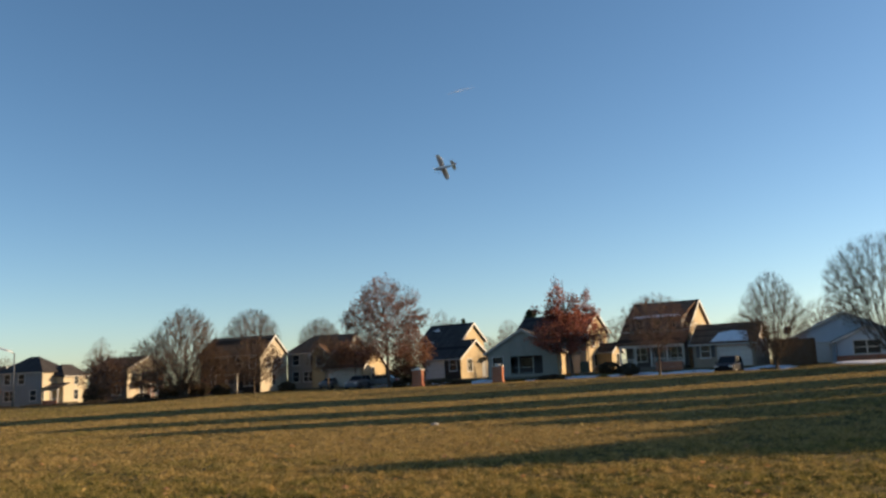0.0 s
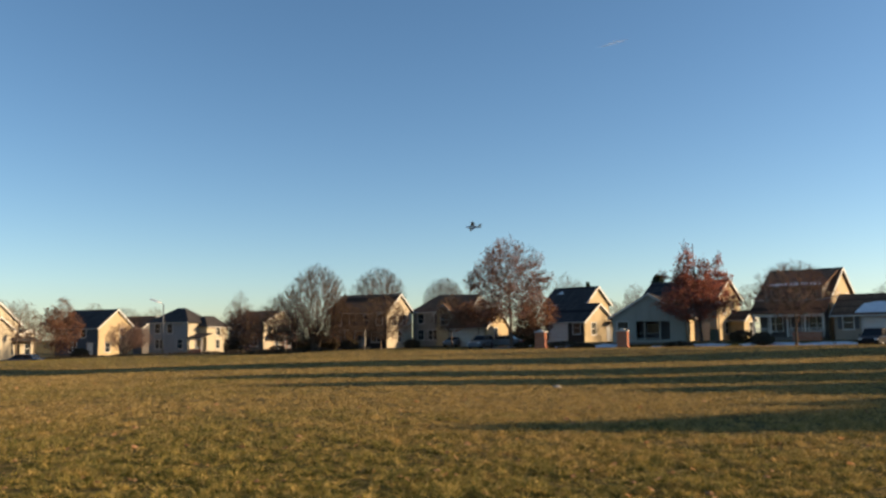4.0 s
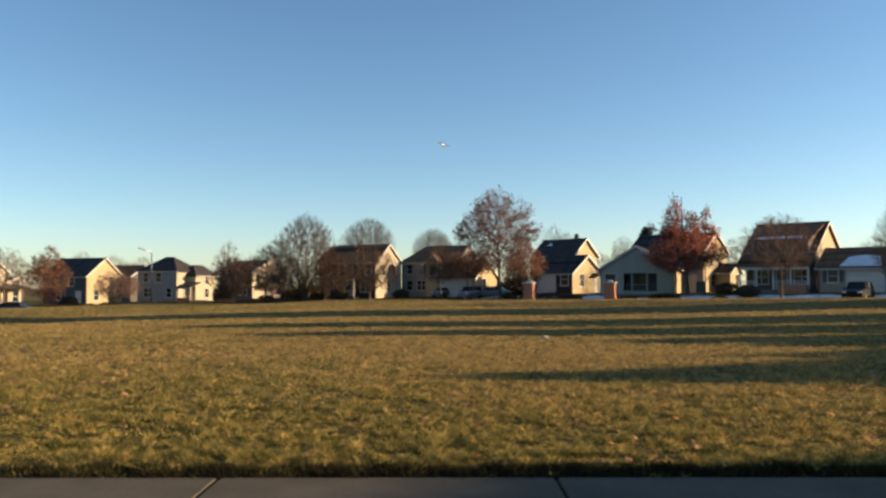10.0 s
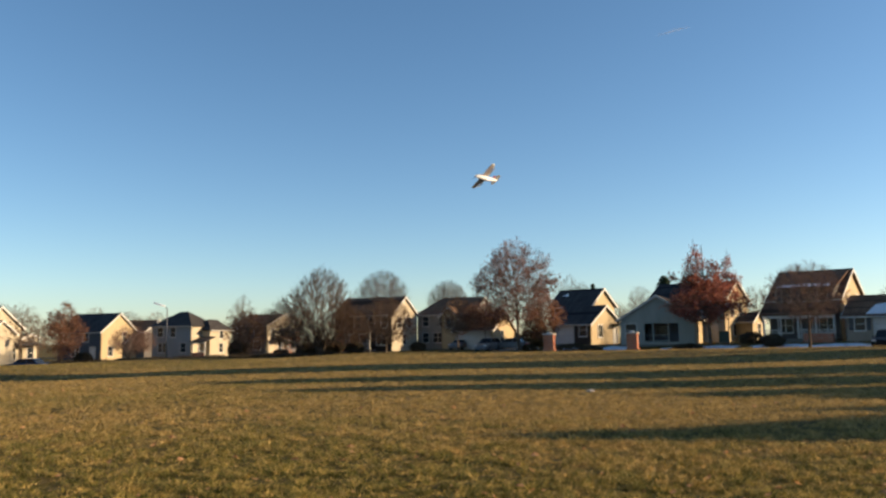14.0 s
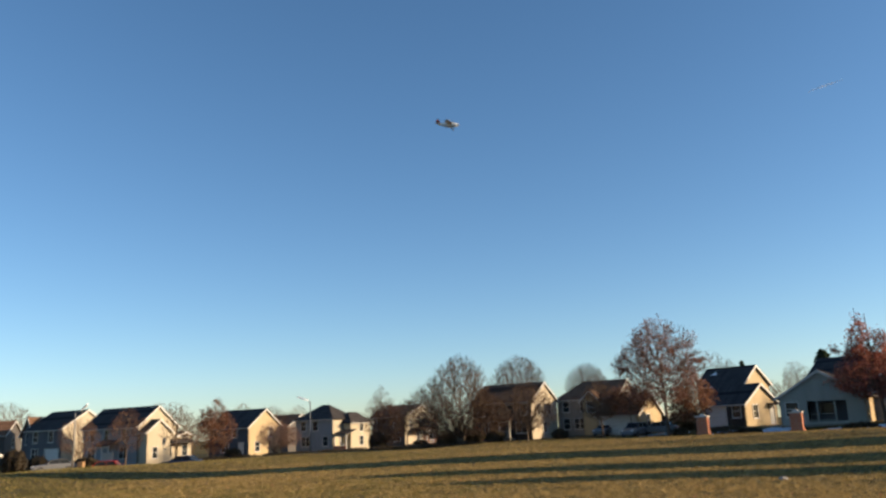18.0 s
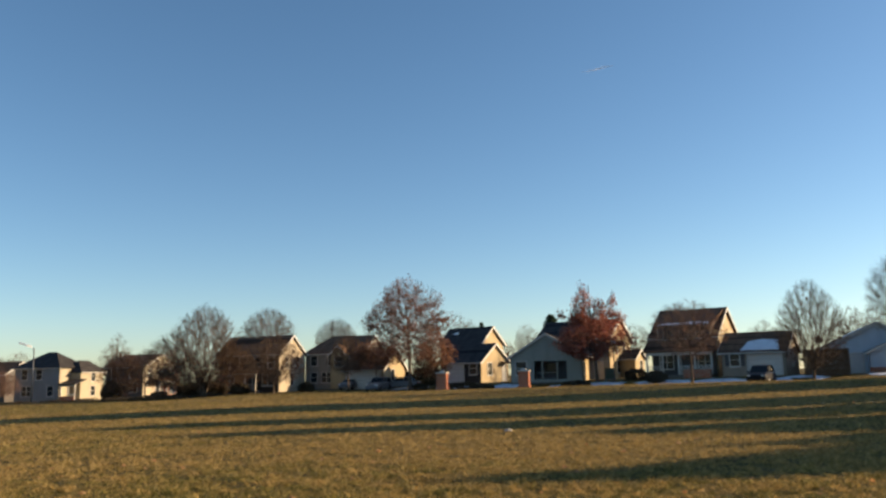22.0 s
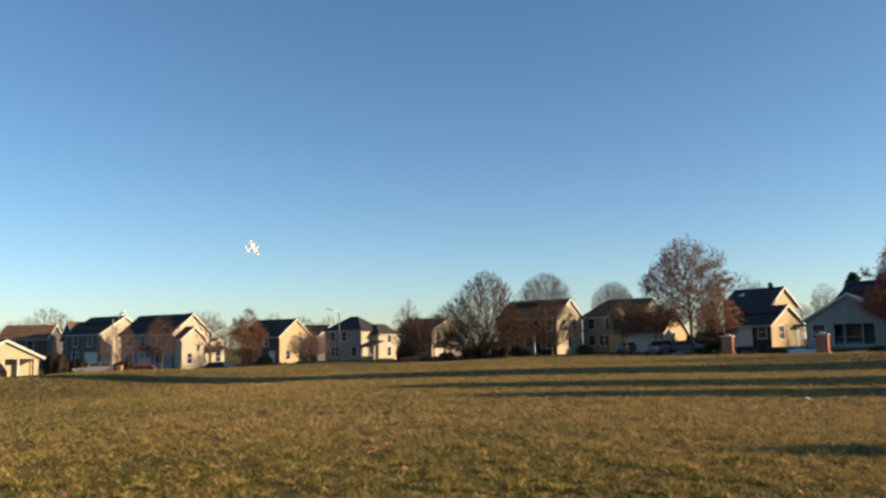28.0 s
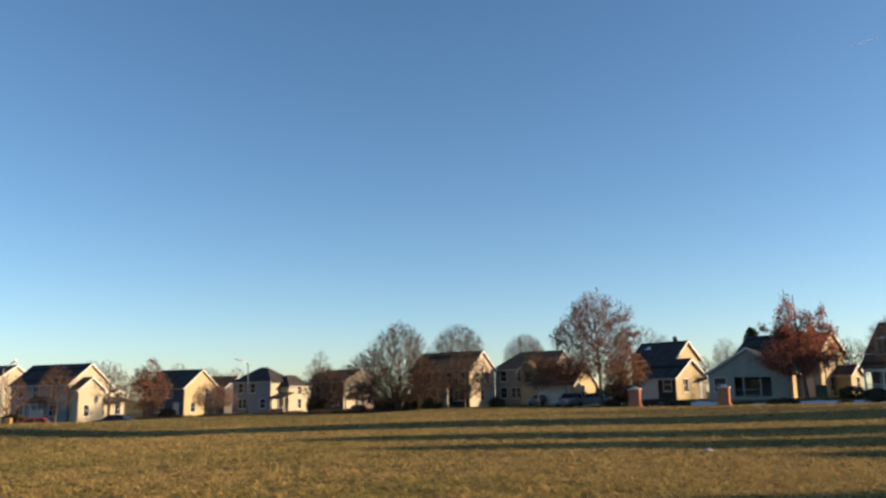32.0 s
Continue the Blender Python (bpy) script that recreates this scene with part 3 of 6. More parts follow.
def build_houses():
    # two-storey house, gable to the right
    r = house("two-storey tan house with brown roof and sunlit gable", -4.99, 114, -26)
    # Front darkened for shade, right gable lightened for sun, by siding colour.
    block(r, -9.7, 0, 0, 7.4, 5.3, 2.5, "x", {"front": SHADED_TAN, "right": SUNLIT_TAN, "back": TAN, "left": TAN}, ROOF_BROWN,
          holes={"front": [win(1.5, 0.9), win(4.0, 3.3), win(1.5, 3.3), ("door", 4.6, 5.6, 0.25, 2.3, DARKTRIM), win(8.0, 0.9, 1.6), win(6.4, 3.3), win(8.5, 3.3)], "right": [win(2.2, 3.3), win(5.2, 3.3), win(3.6, 0.9)]})
    porch(r, -6.2, -2.6, -1.6, 0, 2.8, ROOF_BROWN, 3)
    part("vent_pipe", Geo().tube((-5.4, 3.0, 7.0), (-5.4, 3.0, 7.75), 0.06), DARKTRIM, r)
    part("brick_veneer", Geo().box(-9.72, -8.0, -0.09, -0.004, 0.0, 2.6), BRICK, r)
    # hipped house with a garage wing
    r = house("two-storey grey house with brown hipped roof and garage wing", 0.9, 117, -26)
    block(r, -9.4, 0, 0, 7.0, 5.2, 2.4, "x", ASH, ROOF_BROWN, hip=(2.6, 0.0),
          holes={"front": [win(1.4, 3.3), win(4.2, 3.3), win(7.2, 3.3, 1.6), win(1.4, 0.9), win(3.4, 0.9, 1.5)], "right": [win(3.5, 3.3)]})
    # Sunlight and shade set by siding colour: lit wing sides cream, the others grey.
    block(r, -4.8, -2.2, -1.2, 0, 4.9, 1.2, "y", {"front": CREAM, "right": CREAM, "back": SHADED_GREY, "left": SHADED_GREY}, ROOF_BROWN, holes={"front": [win(1.3, 3.1, 1.1)]})
    block(r, 2.2, 7.6, -11.1, -3.5, 2.6, 2.4, "x", {"front": WHITE, "right": CREAM, "back": SHADED_GREY, "left": SHADED_GREY}, ROOF_BROWN,
          holes={"front": [("garage", 0.4, 5.0, 0.03, 2.15)], "right": [win(3.2, 1.0)]})
    # two-storey house with a garage wing in front
    r = house("two-storey cream house with charcoal roof and front garage", 9.15, 120, -42)
    r.scale = (1.143,) * 3
    # Shade of both fronts and sun on the right are in the siding.
    block(r, -6.4, 0, 0, 5.6, 5.1, 2.1, "x", {"front": SHADED_TAN, "right": CREAM, "back": TAN, "left": TAN}, ROOF_DARK,
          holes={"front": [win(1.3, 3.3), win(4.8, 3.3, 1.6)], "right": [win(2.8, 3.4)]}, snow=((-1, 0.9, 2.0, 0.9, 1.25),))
    block(r, -1.7, 4.0, -6.6, -0.04, 2.6, 2.1, "x", {"front": SHADED_TAN, "right": CREAM, "back": TAN, "left": TAN}, ROOF_DARK,
          holes={"front": [("garage", 0.5, 3.2, 0.03, 2.15), win(4.6, 1.0)], "right": [win(2.0, 0.9), ("door", 5.0, 5.9, 0.05, 2.1)]})
    part("door_canopy", Geo().slab([(4.05, -2.0, 2.5), (5.1, -2.0, 2.3), (5.1, -0.2, 2.3), (4.05, -0.2, 2.5)], 0.1), ROOF_DARK, r)
    # sage house with a broad front gable
    r = house("sage-green house with broad front gable and recessed porch", 15.9, 93, -22)
    # Sun side of the sage house is cream, its sunlight put into the siding.
    block(r, -8.2, 0, 0, 9.8, 3.0, 2.5, "y", {"front": SAGE, "right": CREAM, "back": SAGE, "left": SAGE}, ROOF_DARK,
          holes={"front": [win(1.2, 0.9, 1.2), ("open", 2.7, 6.4, 0.3, 2.35)], "right": [win(2, 0.9)]})
    part("porch_floor", Geo().box(-5.5, -1.8, 0.16, 2.4, -0.3, 0.28), CONCRETE, r)
    # Back wall grey, not sage: the shade of the recess is in its colour.
    part("porch_wall", Geo().box(-5.6, -1.7, 2.4, 2.5, 0.0, 2.9), SHADED_GREY, r)
    part("front_window", Geo().box(-4.6, -3.1, 2.36, 2.396, 0.9, 2.1), GLASS, r)
    for x in (-4.6, -2.9):
        part("post", Geo().bevel_box(x - 0.08, x + 0.08, 0.16, 0.32, 0.28, 2.9, 0.02), SAGE, r)
    part("railing", Geo().box(-5.5, -3.0, 0.17, 0.23, 1.0, 1.07).box(-5.5, -3.0, 0.17, 0.23, 0.4, 0.46), SAGE, r)

    def rear():
        # Lit end and side wing again take cream for the sunlight.
        block(r, -9.8, 0, 0, 7.6, 5.35, 2.3, "x", {"front": SAGE, "right": CREAM, "back": SAGE, "left": SAGE}, ROOF_DARK,
              holes={"front": [win(7.6, 3.3), ("garage", 6.0, 8.8, 0.03, 2.15)], "right": [win(2.4, 3.4), win(5, 3.4), win(3, 0.9)]})
        block(r, 0.04, 2.0, 3.4, 7.0, 2.7, 1.0, "x", CREAM, ROOF_DARK, holes={"right": [win(2.2, 0.9)]})

    turned(r, Matrix.Translation((2.55, 9.3, 0)) @ Matrix.Rotation(radians(-18), 4, "Z"), rear)
    # two-storey house with a porch across the front
    r = house("two-storey tan house with full-width porch and old snow on roof", 24.8, 90, -40)
    # Dark front, cream right side: shade and sunlight put into the tan siding.
    block(r, -7.0, 0, 0, 9.4, 4.4, 3.1, "x", {"front": DRAB_SHADE, "right": CREAM, "back": TAN, "left": TAN}, ROOF_BROWN,
          holes={"front": [win(1.6, 0.9, 1.4), ("door", 3.2, 4.2, 0.25, 2.3, DARKTRIM), win(5.7, 0.9, 1.4)], "right": [win(3.2, 3.4), win(6.6, 3.4)]})
    # wide dormer on the long front slope
    g = Geo()
    wall_panel(g, (-6.1, -0.75, 3.7), (1, 0, 0), 5.7, 1.8, [(0.75 + k * 1.75, 1.6 + k * 1.75, 0.45, 1.6) for k in range(3)])
    part("dormer_wall", g, TAN, r)
    for k in range(3):
        window(r, (-6.1, -0.75, 3.7), (1, 0, 0), (0.75 + k * 1.75, 1.6 + k * 1.75, 0.45, 1.6), True, DARKTRIM, TAN)
    for x in (-6.1, -0.54):
        part("dormer_cheek", Geo().loft([[(q, -0.74, 3.9), (q, 4.0, 6.95), (q, -0.74, 5.48)] for q in (x, x + 0.14)]), DRAB_SHADE, r)
    part("dormer_roof", Geo().slab([(-6.45, -1.1, 5.48), (-0.05, -1.1, 5.48), (-0.05, 4.45, 7.42), (-6.45, 4.45, 7.42)], 0.14), ROOF_BROWN, r)
    part("dormer_snow", Geo().slab([(-6.0, -1.0, 5.54), (-0.4, -1.0, 5.54), (-0.7, -0.2, 5.82), (-2.6, 0.0, 5.89), (-5.4, -0.3, 5.79)], 0.05), SNOW, r, "thin leftover snow")
    porch(r, -7.0, 0.0, -2.2, 0, 2.72, ROOF_BROWN, 5, rise=1.62)
    part("brick_planter", Geo().bevel_box(-2.9, -0.1, -2.75, -2.25, -0.5, 0.75, 0.02), BRICK, r)
    # garage of that house
    r = house("single-storey tan garage with brown roof and snow patch", 29.0, 86, -40)
    block(r, -6.2, 0, 0, 7.0, 2.5, 1.95, "x", {"front": TAN, "right": TAN, "back": TAN, "left": TAN}, ROOF_BROWN,
          holes={"front": [win(1.3, 1.0, 0.9, 1.2, DARKTRIM), ("garage", 2.6, 5.7, 0.03, 2.15)], "right": [win(3.4, 1.0)]}, snow=((-1, 1.9, 5.6, 1.8, 3.55),))
    # pale blue house with a garage gable
    r = house("pale blue single-storey house with garage gable and small front gable", 38.1, 90, -28, -0.15)
    block(r, -11.7, 0, 0, 9.0, 2.3, 2.75, "y", BLUE, ROOF_DARK, holes={"front": [("garage", 0.6, 4.4, 0.03, 2.0)]}, snow=((1, 0.5, 6, 1.2, 3.2),))
    block(r, -6.85, -1.3, -1.1, -0.04, 2.25, 1.25, "y", BLUE, ROOF_DARK, holes={"front": [win(2.7, 0.85, 2.3, 1.25)]})
    part("brick_base", Geo().box(-6.9, -1.25, -1.2, -1.104, -0.4, 0.7), BRICK, r)
    part("dish_mast", Geo().tube((-11.0, 1.0, 2.3), (-11.0, 1.0, 3.4), 0.03, n=8), METAL, r)
    ring = lambda q, y: [(-11.0 + q * math.cos(w), y, 3.5 + q * math.sin(w)) for w in [2 * math.pi * i / 14 for i in range(14)]]
    part("satellite_dish", Geo().loft([ring(0.05, 1.02), ring(0.25, 0.98), ring(0.4, 0.9), ring(0.4, 0.92), ring(0.25, 1.0), ring(0.05, 1.04)]), DARKTRIM, r, "dark round satellite dish")
    # hipped white house
    r = house("two-storey white house with charcoal hipped roof", -18.6, 132, -19)
    # Shade on the front of this white house is in the darker siding.
    block(r, -7.4, 0, 0, 6.2, 5.2, 2.1, "x", {"front": SHADED_WHITE, "right": WHITE, "back": WHITE, "left": WHITE}, ROOF_DARK, hip=(3.0, 3.0),
          holes={"front": [win(1.6, 3.3), win(4.0, 3.3), win(6.0, 0.9), win(2.0, 0.9, 1.6)], "right": [win(3.4, 3.3, 1.2)]})
    block(r, -1.6, 1.6, 2.6, 8.2, 4.6, 1.4, "y", WHITE, ROOF_DARK, hip=(1.6, 1.6), holes={"right": [win(3.0, 3.0), win(3.0, 0.8)], })
    porch(r, 0.05, 2.5, 0.2, 2.58, 2.6, ROOF_DARK, 3)
    part("porch_brick", Geo().box(0.1, 2.4, 0.12, 0.195, -0.6, 0.8), BRICK, r)
    # gabled cream house
    r = house("two-storey cream house with steep sunlit side gable", -24.2, 132, -20)
    # Slate-blue front carries the shade of a cream house in its colour.
    block(r, -8.4, 0, 0, 7.4, 4.6, 2.7, "x", {"front": SHADED_CREAM, "right": CREAM, "back": CREAM, "left": CREAM}, ROOF_DARK,
          holes={"front": [win(1.6, 3.0), win(5.5, 3.0), win(3.5, 0.8, 1.5), ("door", 6.4, 7.4, 0.05, 2.1)], "right": [win(5.0, 3.0), win(2.0, 0.8)]})
    # brick and white house
    r = house("two-storey house with brown roof and brick ground floor", -13.6, 140, -20)
    # Front drabber, right wall paler than the tan: shade and sun as colour.
    block(r, -6.8, 0, 0, 10.8, 4.9, 2.0, "x", {"front": DRAB_SHADE, "right": SUNLIT_TAN, "back": TAN, "left": TAN}, ROOF_BROWN,
          holes={"front": [win(1.6, 3.0), win(5, 3.0), win(1.6, 0.8, 1.5), win(5, 0.8, 1.5)], "right": [win(1.8, 3.0), win(4.6, 3.0), win(8.4, 3.0), win(8.4, 0.9, 1.2), ("door", 3.6, 4.6, 0.05, 2.1, DARKTRIM)]})
    part("brick_veneer", Geo().box(0.004, 0.1, 6.0, 7.7, 0.0, 4.6).box(0.004, 0.1, 9.2, 10.7, 0.0, 4.6).box(0.004, 0.1, 7.7, 9.2, 2.4, 2.8), BRICK, r)
    part("porch_roof", Geo().slab([(0.02, 1.4, 3.0), (2.2, 1.4, 2.6), (2.2, 6.0, 2.6), (0.02, 6.0, 3.0)], 0.14), ROOF_BROWN, r)
    part("porch_beam", Geo().box(1.9, 2.1, 1.5, 5.9, 2.15, 2.4), TRIM, r)
    part("porch_floor", Geo().box(0.02, 2.2, 1.4, 6.0, -0.9, 0.25), BRICK, r)
    for y in (1.6, 3.7, 5.8):
        part("post", Geo().bevel_box(1.92, 2.08, y - 0.08, y + 0.08, 0.25, 2.15, 0.02), TRIM, r)
    part("porch_gable", Geo().loft([[(x, 4.2, 3.0), (x, 7.4, 3.0), (x, 5.8, 4.5)] for x in (0.11, 0.9)]), DARKTRIM, r)
    # white house of two storeys, its gable to the sun
    r = house("two-storey white house with dark roof and sunlit gable", -31.2, 120, -20)
    # White siding again, its front greyed as shade.
    block(r, -11.4, 0, 0, 6.6, 5.2, 2.6, "x", {"front": SHADED_WHITE, "right": WHITE, "back": WHITE, "left": WHITE}, ROOF_DARK,
          holes={"front": [win(2, 3.3), win(5, 3.3), win(8.6, 3.3), win(2, 0.9, 1.6), win(8.6, 0.9, 1.6)], "right": [win(4.8, 3.4), win(5.0, 0.9, 1.6), win(2.2, 3.4)]})
    block(r, -3.4, 0.3, 6.64, 9.2, 3.7, 0.5, "x", WHITE, ROOF_DARK, holes={"right": [win(1.3, 0.9), win(1.3, 2.9, 1.2, 1.0)]})
    block(r, 0.04, 1.6, 0.2, 4.2, 4.4, 1.5, "x", WHITE, ROOF_DARK, holes={"right": [win(1.4, 0.8, 0.8)]})
    porch(r, -6.8, -4.0, -1.5, 0, 2.7, ROOF_DARK, 3)
    part("awning", Geo().slab([(0.32, 4.4, 3.15), (1.7, 4.4, 2.75), (1.7, 9.0, 2.75), (0.32, 9.0, 3.15)], 0.16), ROOF_DARK, r)
    # grey house beyond
    r = house("two-storey grey house with dark roof and small lit gable", -35.6, 136, -22)
    r.scale = (1.097,) * 3
    # Sunny gable wall white, the others dark grey: light put into the siding.
    block(r, -8.0, 0, 0, 7.4, 5.0, 2.4, "x", {"front": SHADED_GREY, "right": WHITE, "back": SHADED_GREY, "left": SHADED_GREY}, ROOF_DARK,
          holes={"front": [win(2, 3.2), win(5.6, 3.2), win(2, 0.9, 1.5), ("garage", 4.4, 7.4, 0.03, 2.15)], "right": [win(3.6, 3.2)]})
    block(r, -11.0, -8.04, 1.0, 7.0, 4.6, 2.2, "y", SHADED_GREY, ROOF_BROWN, holes={"front": [win(1.5, 3.0)]})
    # sunlit bungalow with a porch gable
    r = house("white sunlit bungalow with front gable and small porch", -39.75, 93, 58)
    block(r, -9.4, 0, 0, 11.0, 2.6, 2.2, "y", IVORY, ROOF_DARK, holes={"front": [("garage", 0.6, 3.4, 0.03, 2.1), ("win", 4.6, 6.4, 0.9, 2.1, None)], "right": [win(3, 0.9)]})
    block(r, -6.0, 0.2, -2.2, -0.04, 2.4, 1.55, "y", IVORY, ROOF_DARK,
          holes={"front": [("win", 0.7, 2.2, 0.8, 2.0, None), ("open", 3.0, 5.7, 0.25, 2.1)], "right": [("open", 0.3, 1.9, 0.25, 2.1)]})
    for x in (-3.0, -1.7, -0.1):
        part("porch_post", Geo().bevel_box(x - 0.09, x + 0.09, -2.16, -1.98, 0.0, 2.36, 0.02), TRIM, r)
    part("brick_base", Geo().box(-5.95, -2.9, -2.3, -2.204, -0.6, 0.7), BRICK, r)
    part("porch_floor", Geo().box(-5.3, -0.3, -2.1, -0.06, -0.6, 0.22), CONCRETE, r)
    # sunlit house and a half
    r = house("white sunlit house with brown clipped-gable roof and brick base", -46.1, 84, 46)
    block(r, -9.9, 0, 0, 10.5, 2.6, 2.7, "y", IVORY, ROOF_BROWN, hip=(0.0, 0.0),
          holes={"front": [("win", 1.2, 2.8, 0.9, 2.2, None), ("win", 4.6, 5.7, 0.5, 2.2, None), ("garage", 6.4, 9.3, 0.03, 2.1)], "right": [win(3, 0.9)]})
    block(r, -7.6, -1.9, -0.07, 9.0, 2.9, 1.3, "x", IVORY, ROOF_BROWN, hip=(1.6, 1.6), base=1.2, foundation=False, holes={"front": [("win", 1.2 + k * 0.9, 1.8 + k * 0.9, 1.7, 2.5, None) for k in range(4)]})
    part("brick_base", Geo().box(-9.95, -6.6, -0.16, -0.002, -0.6, 0.8), BRICK, r)
    # house at the edge of the field
    r = house("small cream house with brown roof beside the road", -55.2, 80, 50)
    block(r, -9, 0, 0, 8, 2.6, 1.8, "y", CREAM, ROOF_BROWN, holes={"front": [win(6.5, 0.9, 1.6), win(3, 0.9, 1.2)], "right": [win(3, 0.9)]})
    # roofs seen behind the front row
    for az, d, rz, roof, lab in ((-38.7, 150, 20, ROOF_BROWN, "brown-roofed house behind the front row"), (-52.5, 108, 46, ROOF_BROWN, "grey house with brown roof behind the front row"), (-21.5, 165, -20, ROOF_BROWN, "brown-roofed house far behind a hipped house")):
        r = house(lab, az, d, rz)
        block(r, -7.5, 0, 0, 8, 5.0, 2.2, "x", DRAB_SHADE, roof, holes={"front": [win(2, 3), win(5, 3), win(3, 0.9)], "right": [win(4, 3)]})


build_houses()


# ---- trees ----
def tube_mesh(segs, sides):
    """Segments (p0, p1, r0, r1) as open tapered tubes in one mesh."""
    n = len(segs)
    a = np.array([s[0] for s in segs], float)
    b = np.array([s[1] for s in segs], float)
    ra, rb = np.array([s[2] for s in segs]), np.array([s[3] for s in segs])
    d = b - a
    d /= np.linalg.norm(d, axis=1)[:, None] + 1e-9
    ref = np.where(np.abs(d[:, 2:3]) > 0.9, np.array([[1.0, 0, 0]]), np.array([[0, 0, 1.0]]))
    u = np.cross(d, ref)
    u /= np.linalg.norm(u, axis=1)[:, None] + 1e-9
    w = np.cross(d, u)
    ang = np.arange(sides) * 2 * math.pi / sides
    off = u[:, None, :] * np.cos(ang)[None, :, None] + w[:, None, :] * np.sin(ang)[None, :, None]
    v = np.concatenate([a[:, None, :] + off * ra[:, None, None], b[:, None, :] + off * rb[:, None, None]], axis=1).reshape(-1, 3)
    i = np.arange(sides)
    q = np.stack([i, (i + 1) % sides, (i + 1) % sides + sides, i + sides], axis=1)
    f = (q[None] + (np.arange(n) * 2 * sides)[:, None, None]).reshape(-1, 4)
    g = Geo()
    g.v, g.f = v.tolist(), f.tolist()
    return g


def twig_mesh(segs, shoots):
    """Twigs: three-sided tubes, and shoots (start, end, radius) that taper to a point."""
    g = tube_mesh(segs, 3)
    a, b = np.array([s[0] for s in shoots], float), np.array([s[1] for s in shoots], float)
    r = np.array([s[2] for s in shoots])
    d = unit(b - a)
    u = unit(np.cross(d, np.where(np.abs(d[:, 2:3]) > 0.9, np.array([[1.0, 0, 0]]), np.array([[0, 0, 1.0]]))))
    w = np.cross(d, u)
    ang = np.arange(3) * 2 * math.pi / 3
    ring = a[:, None] + (u[:, None] * np.cos(ang)[None, :, None] + w[:, None] * np.sin(ang)[None, :, None]) * r[:, None, None]
    v = np.concatenate([ring, b[:, None]], axis=1).reshape(-1, 3)
    f = (np.array([[0, 1, 3], [1, 2, 3], [2, 0, 3]])[None] + (np.arange(len(a)) * 4)[:, None, None]).reshape(-1, 3) + len(g.v)
    g.v += v.tolist()
    g.f += f.tolist()
    return g


def leaf_mesh(rng, spots, size):
    """Small folded leaves at random turns about the given spots."""
    p = np.array(spots)
    n = len(p)
    u = rng.normal(size=(n, 3))
    u /= np.linalg.norm(u, axis=1)[:, None]
    w = np.cross(u, rng.normal(size=(n, 3)))
    w /= np.linalg.norm(w, axis=1)[:, None]
    k = np.cross(u, w)
    s = size * rng.uniform(0.6, 1.3, size=(n, 1))
    v = np.stack([p - u * s, p + w * s * 0.6 + k * s * 0.15, p + u * s, p - w * s * 0.6 + k * s * 0.15], axis=1).reshape(-1, 3)
    f = (np.array([[0, 1, 2], [0, 2, 3]])[None] + (np.arange(n) * 4)[:, None, None]).reshape(-1, 3)
    g = Geo()
    g.v, g.f = v.tolist(), f.tolist()
    return g


PROFILES = {
    # radius share by height share of a crown's lobe
    "dome": ((0.0, 0.3), (0.1, 0.68), (0.26, 0.98), (0.45, 1.0), (0.65, 0.9), (0.8, 0.72), (0.92, 0.44), (1.0, 0.1)),
    "fan": ((0.0, 0.15), (0.15, 0.6), (0.35, 0.95), (0.52, 1.0), (0.7, 0.9), (0.84, 0.68), (0.94, 0.42), (1.0, 0.1)),
    "egg": ((0.0, 0.3), (0.12, 0.75), (0.3, 1.0), (0.5, 0.95), (0.7, 0.78), (0.85, 0.52), (0.95, 0.26), (1.0, 0.08)),
    "round": ((0.0, 0.5), (0.12, 0.85), (0.3, 1.0), (0.5, 0.98), (0.7, 0.86), (0.86, 0.62), (0.96, 0.35), (1.0, 0.15)),
    "skirt": ((0.0, 0.35), (0.16, 0.8), (0.34, 1.0), (0.5, 0.88), (0.7, 0.6), (0.88, 0.32), (1.0, 0.1)),
    "spire": ((0.0, 0.55), (0.12, 1.0), (0.3, 0.86), (0.5, 0.64), (0.7, 0.4), (0.88, 0.18), (1.0, 0.03)),
}
# where a limb leaves the trunk for a tip at that height share, how far the trunk reaches, how much the limbs sag before they rise
HABITS = {
    "vase": (lambda z: 0.1 + 0.22 * z, 0.36, 0.34),
    "brush": (lambda z: 0.035 + 0.16 * z, 0.26, 0.42),
    "leader": (lambda z: 0.06 + 0.7 * z, 0.9, 0.16),
    "oak": (lambda z: 0.14 + 0.5 * z, 0.8, 0.2),
}


def unit(v):
    return v / (np.linalg.norm(v, axis=-1, keepdims=True) + 1e-9)


def crown_tips(rng, lobes, n, inner=0.25, lumpy=0.12):
    """Places of the twig ends: lobes (x, y, z0, z1, radius, profile) filled evenly, with an uneven outline."""
    size = np.array([(q[3] - q[2]) * q[4] ** 1.3 for q in lobes])
    out = []
    for (cx, cy, z0, z1, rad, prof), k in zip(lobes, np.round(n * size / size.sum()).astype(int)):
        zs, rs = np.array(PROFILES[prof]).T
        grid = np.linspace(0, 1, 200)
        cdf = np.cumsum(np.interp(grid, zs, rs) ** 2)
        u = np.interp(rng.uniform(0, 1, max(8, k)), cdf / cdf[-1], grid)
        th, ph = rng.uniform(0, 2 * math.pi, len(u)), rng.uniform(0, 6.28, 3)
        edge = 1 + lumpy * (np.sin(3 * th + ph[0] + 5 * u) + 0.7 * np.sin(5 * th + ph[1] - 9 * u) + 0.5 * np.sin(9 * th + ph[2] + 15 * u))
        r = np.interp(u, zs, rs) * rad * edge * np.sqrt(rng.uniform(inner ** 2, 1, len(u)))
        out.append(np.stack([cx + np.cos(th) * r, cy + np.sin(th) * r, z0 + u * (z1 - z0)], 1))
    return np.concatenate(out)


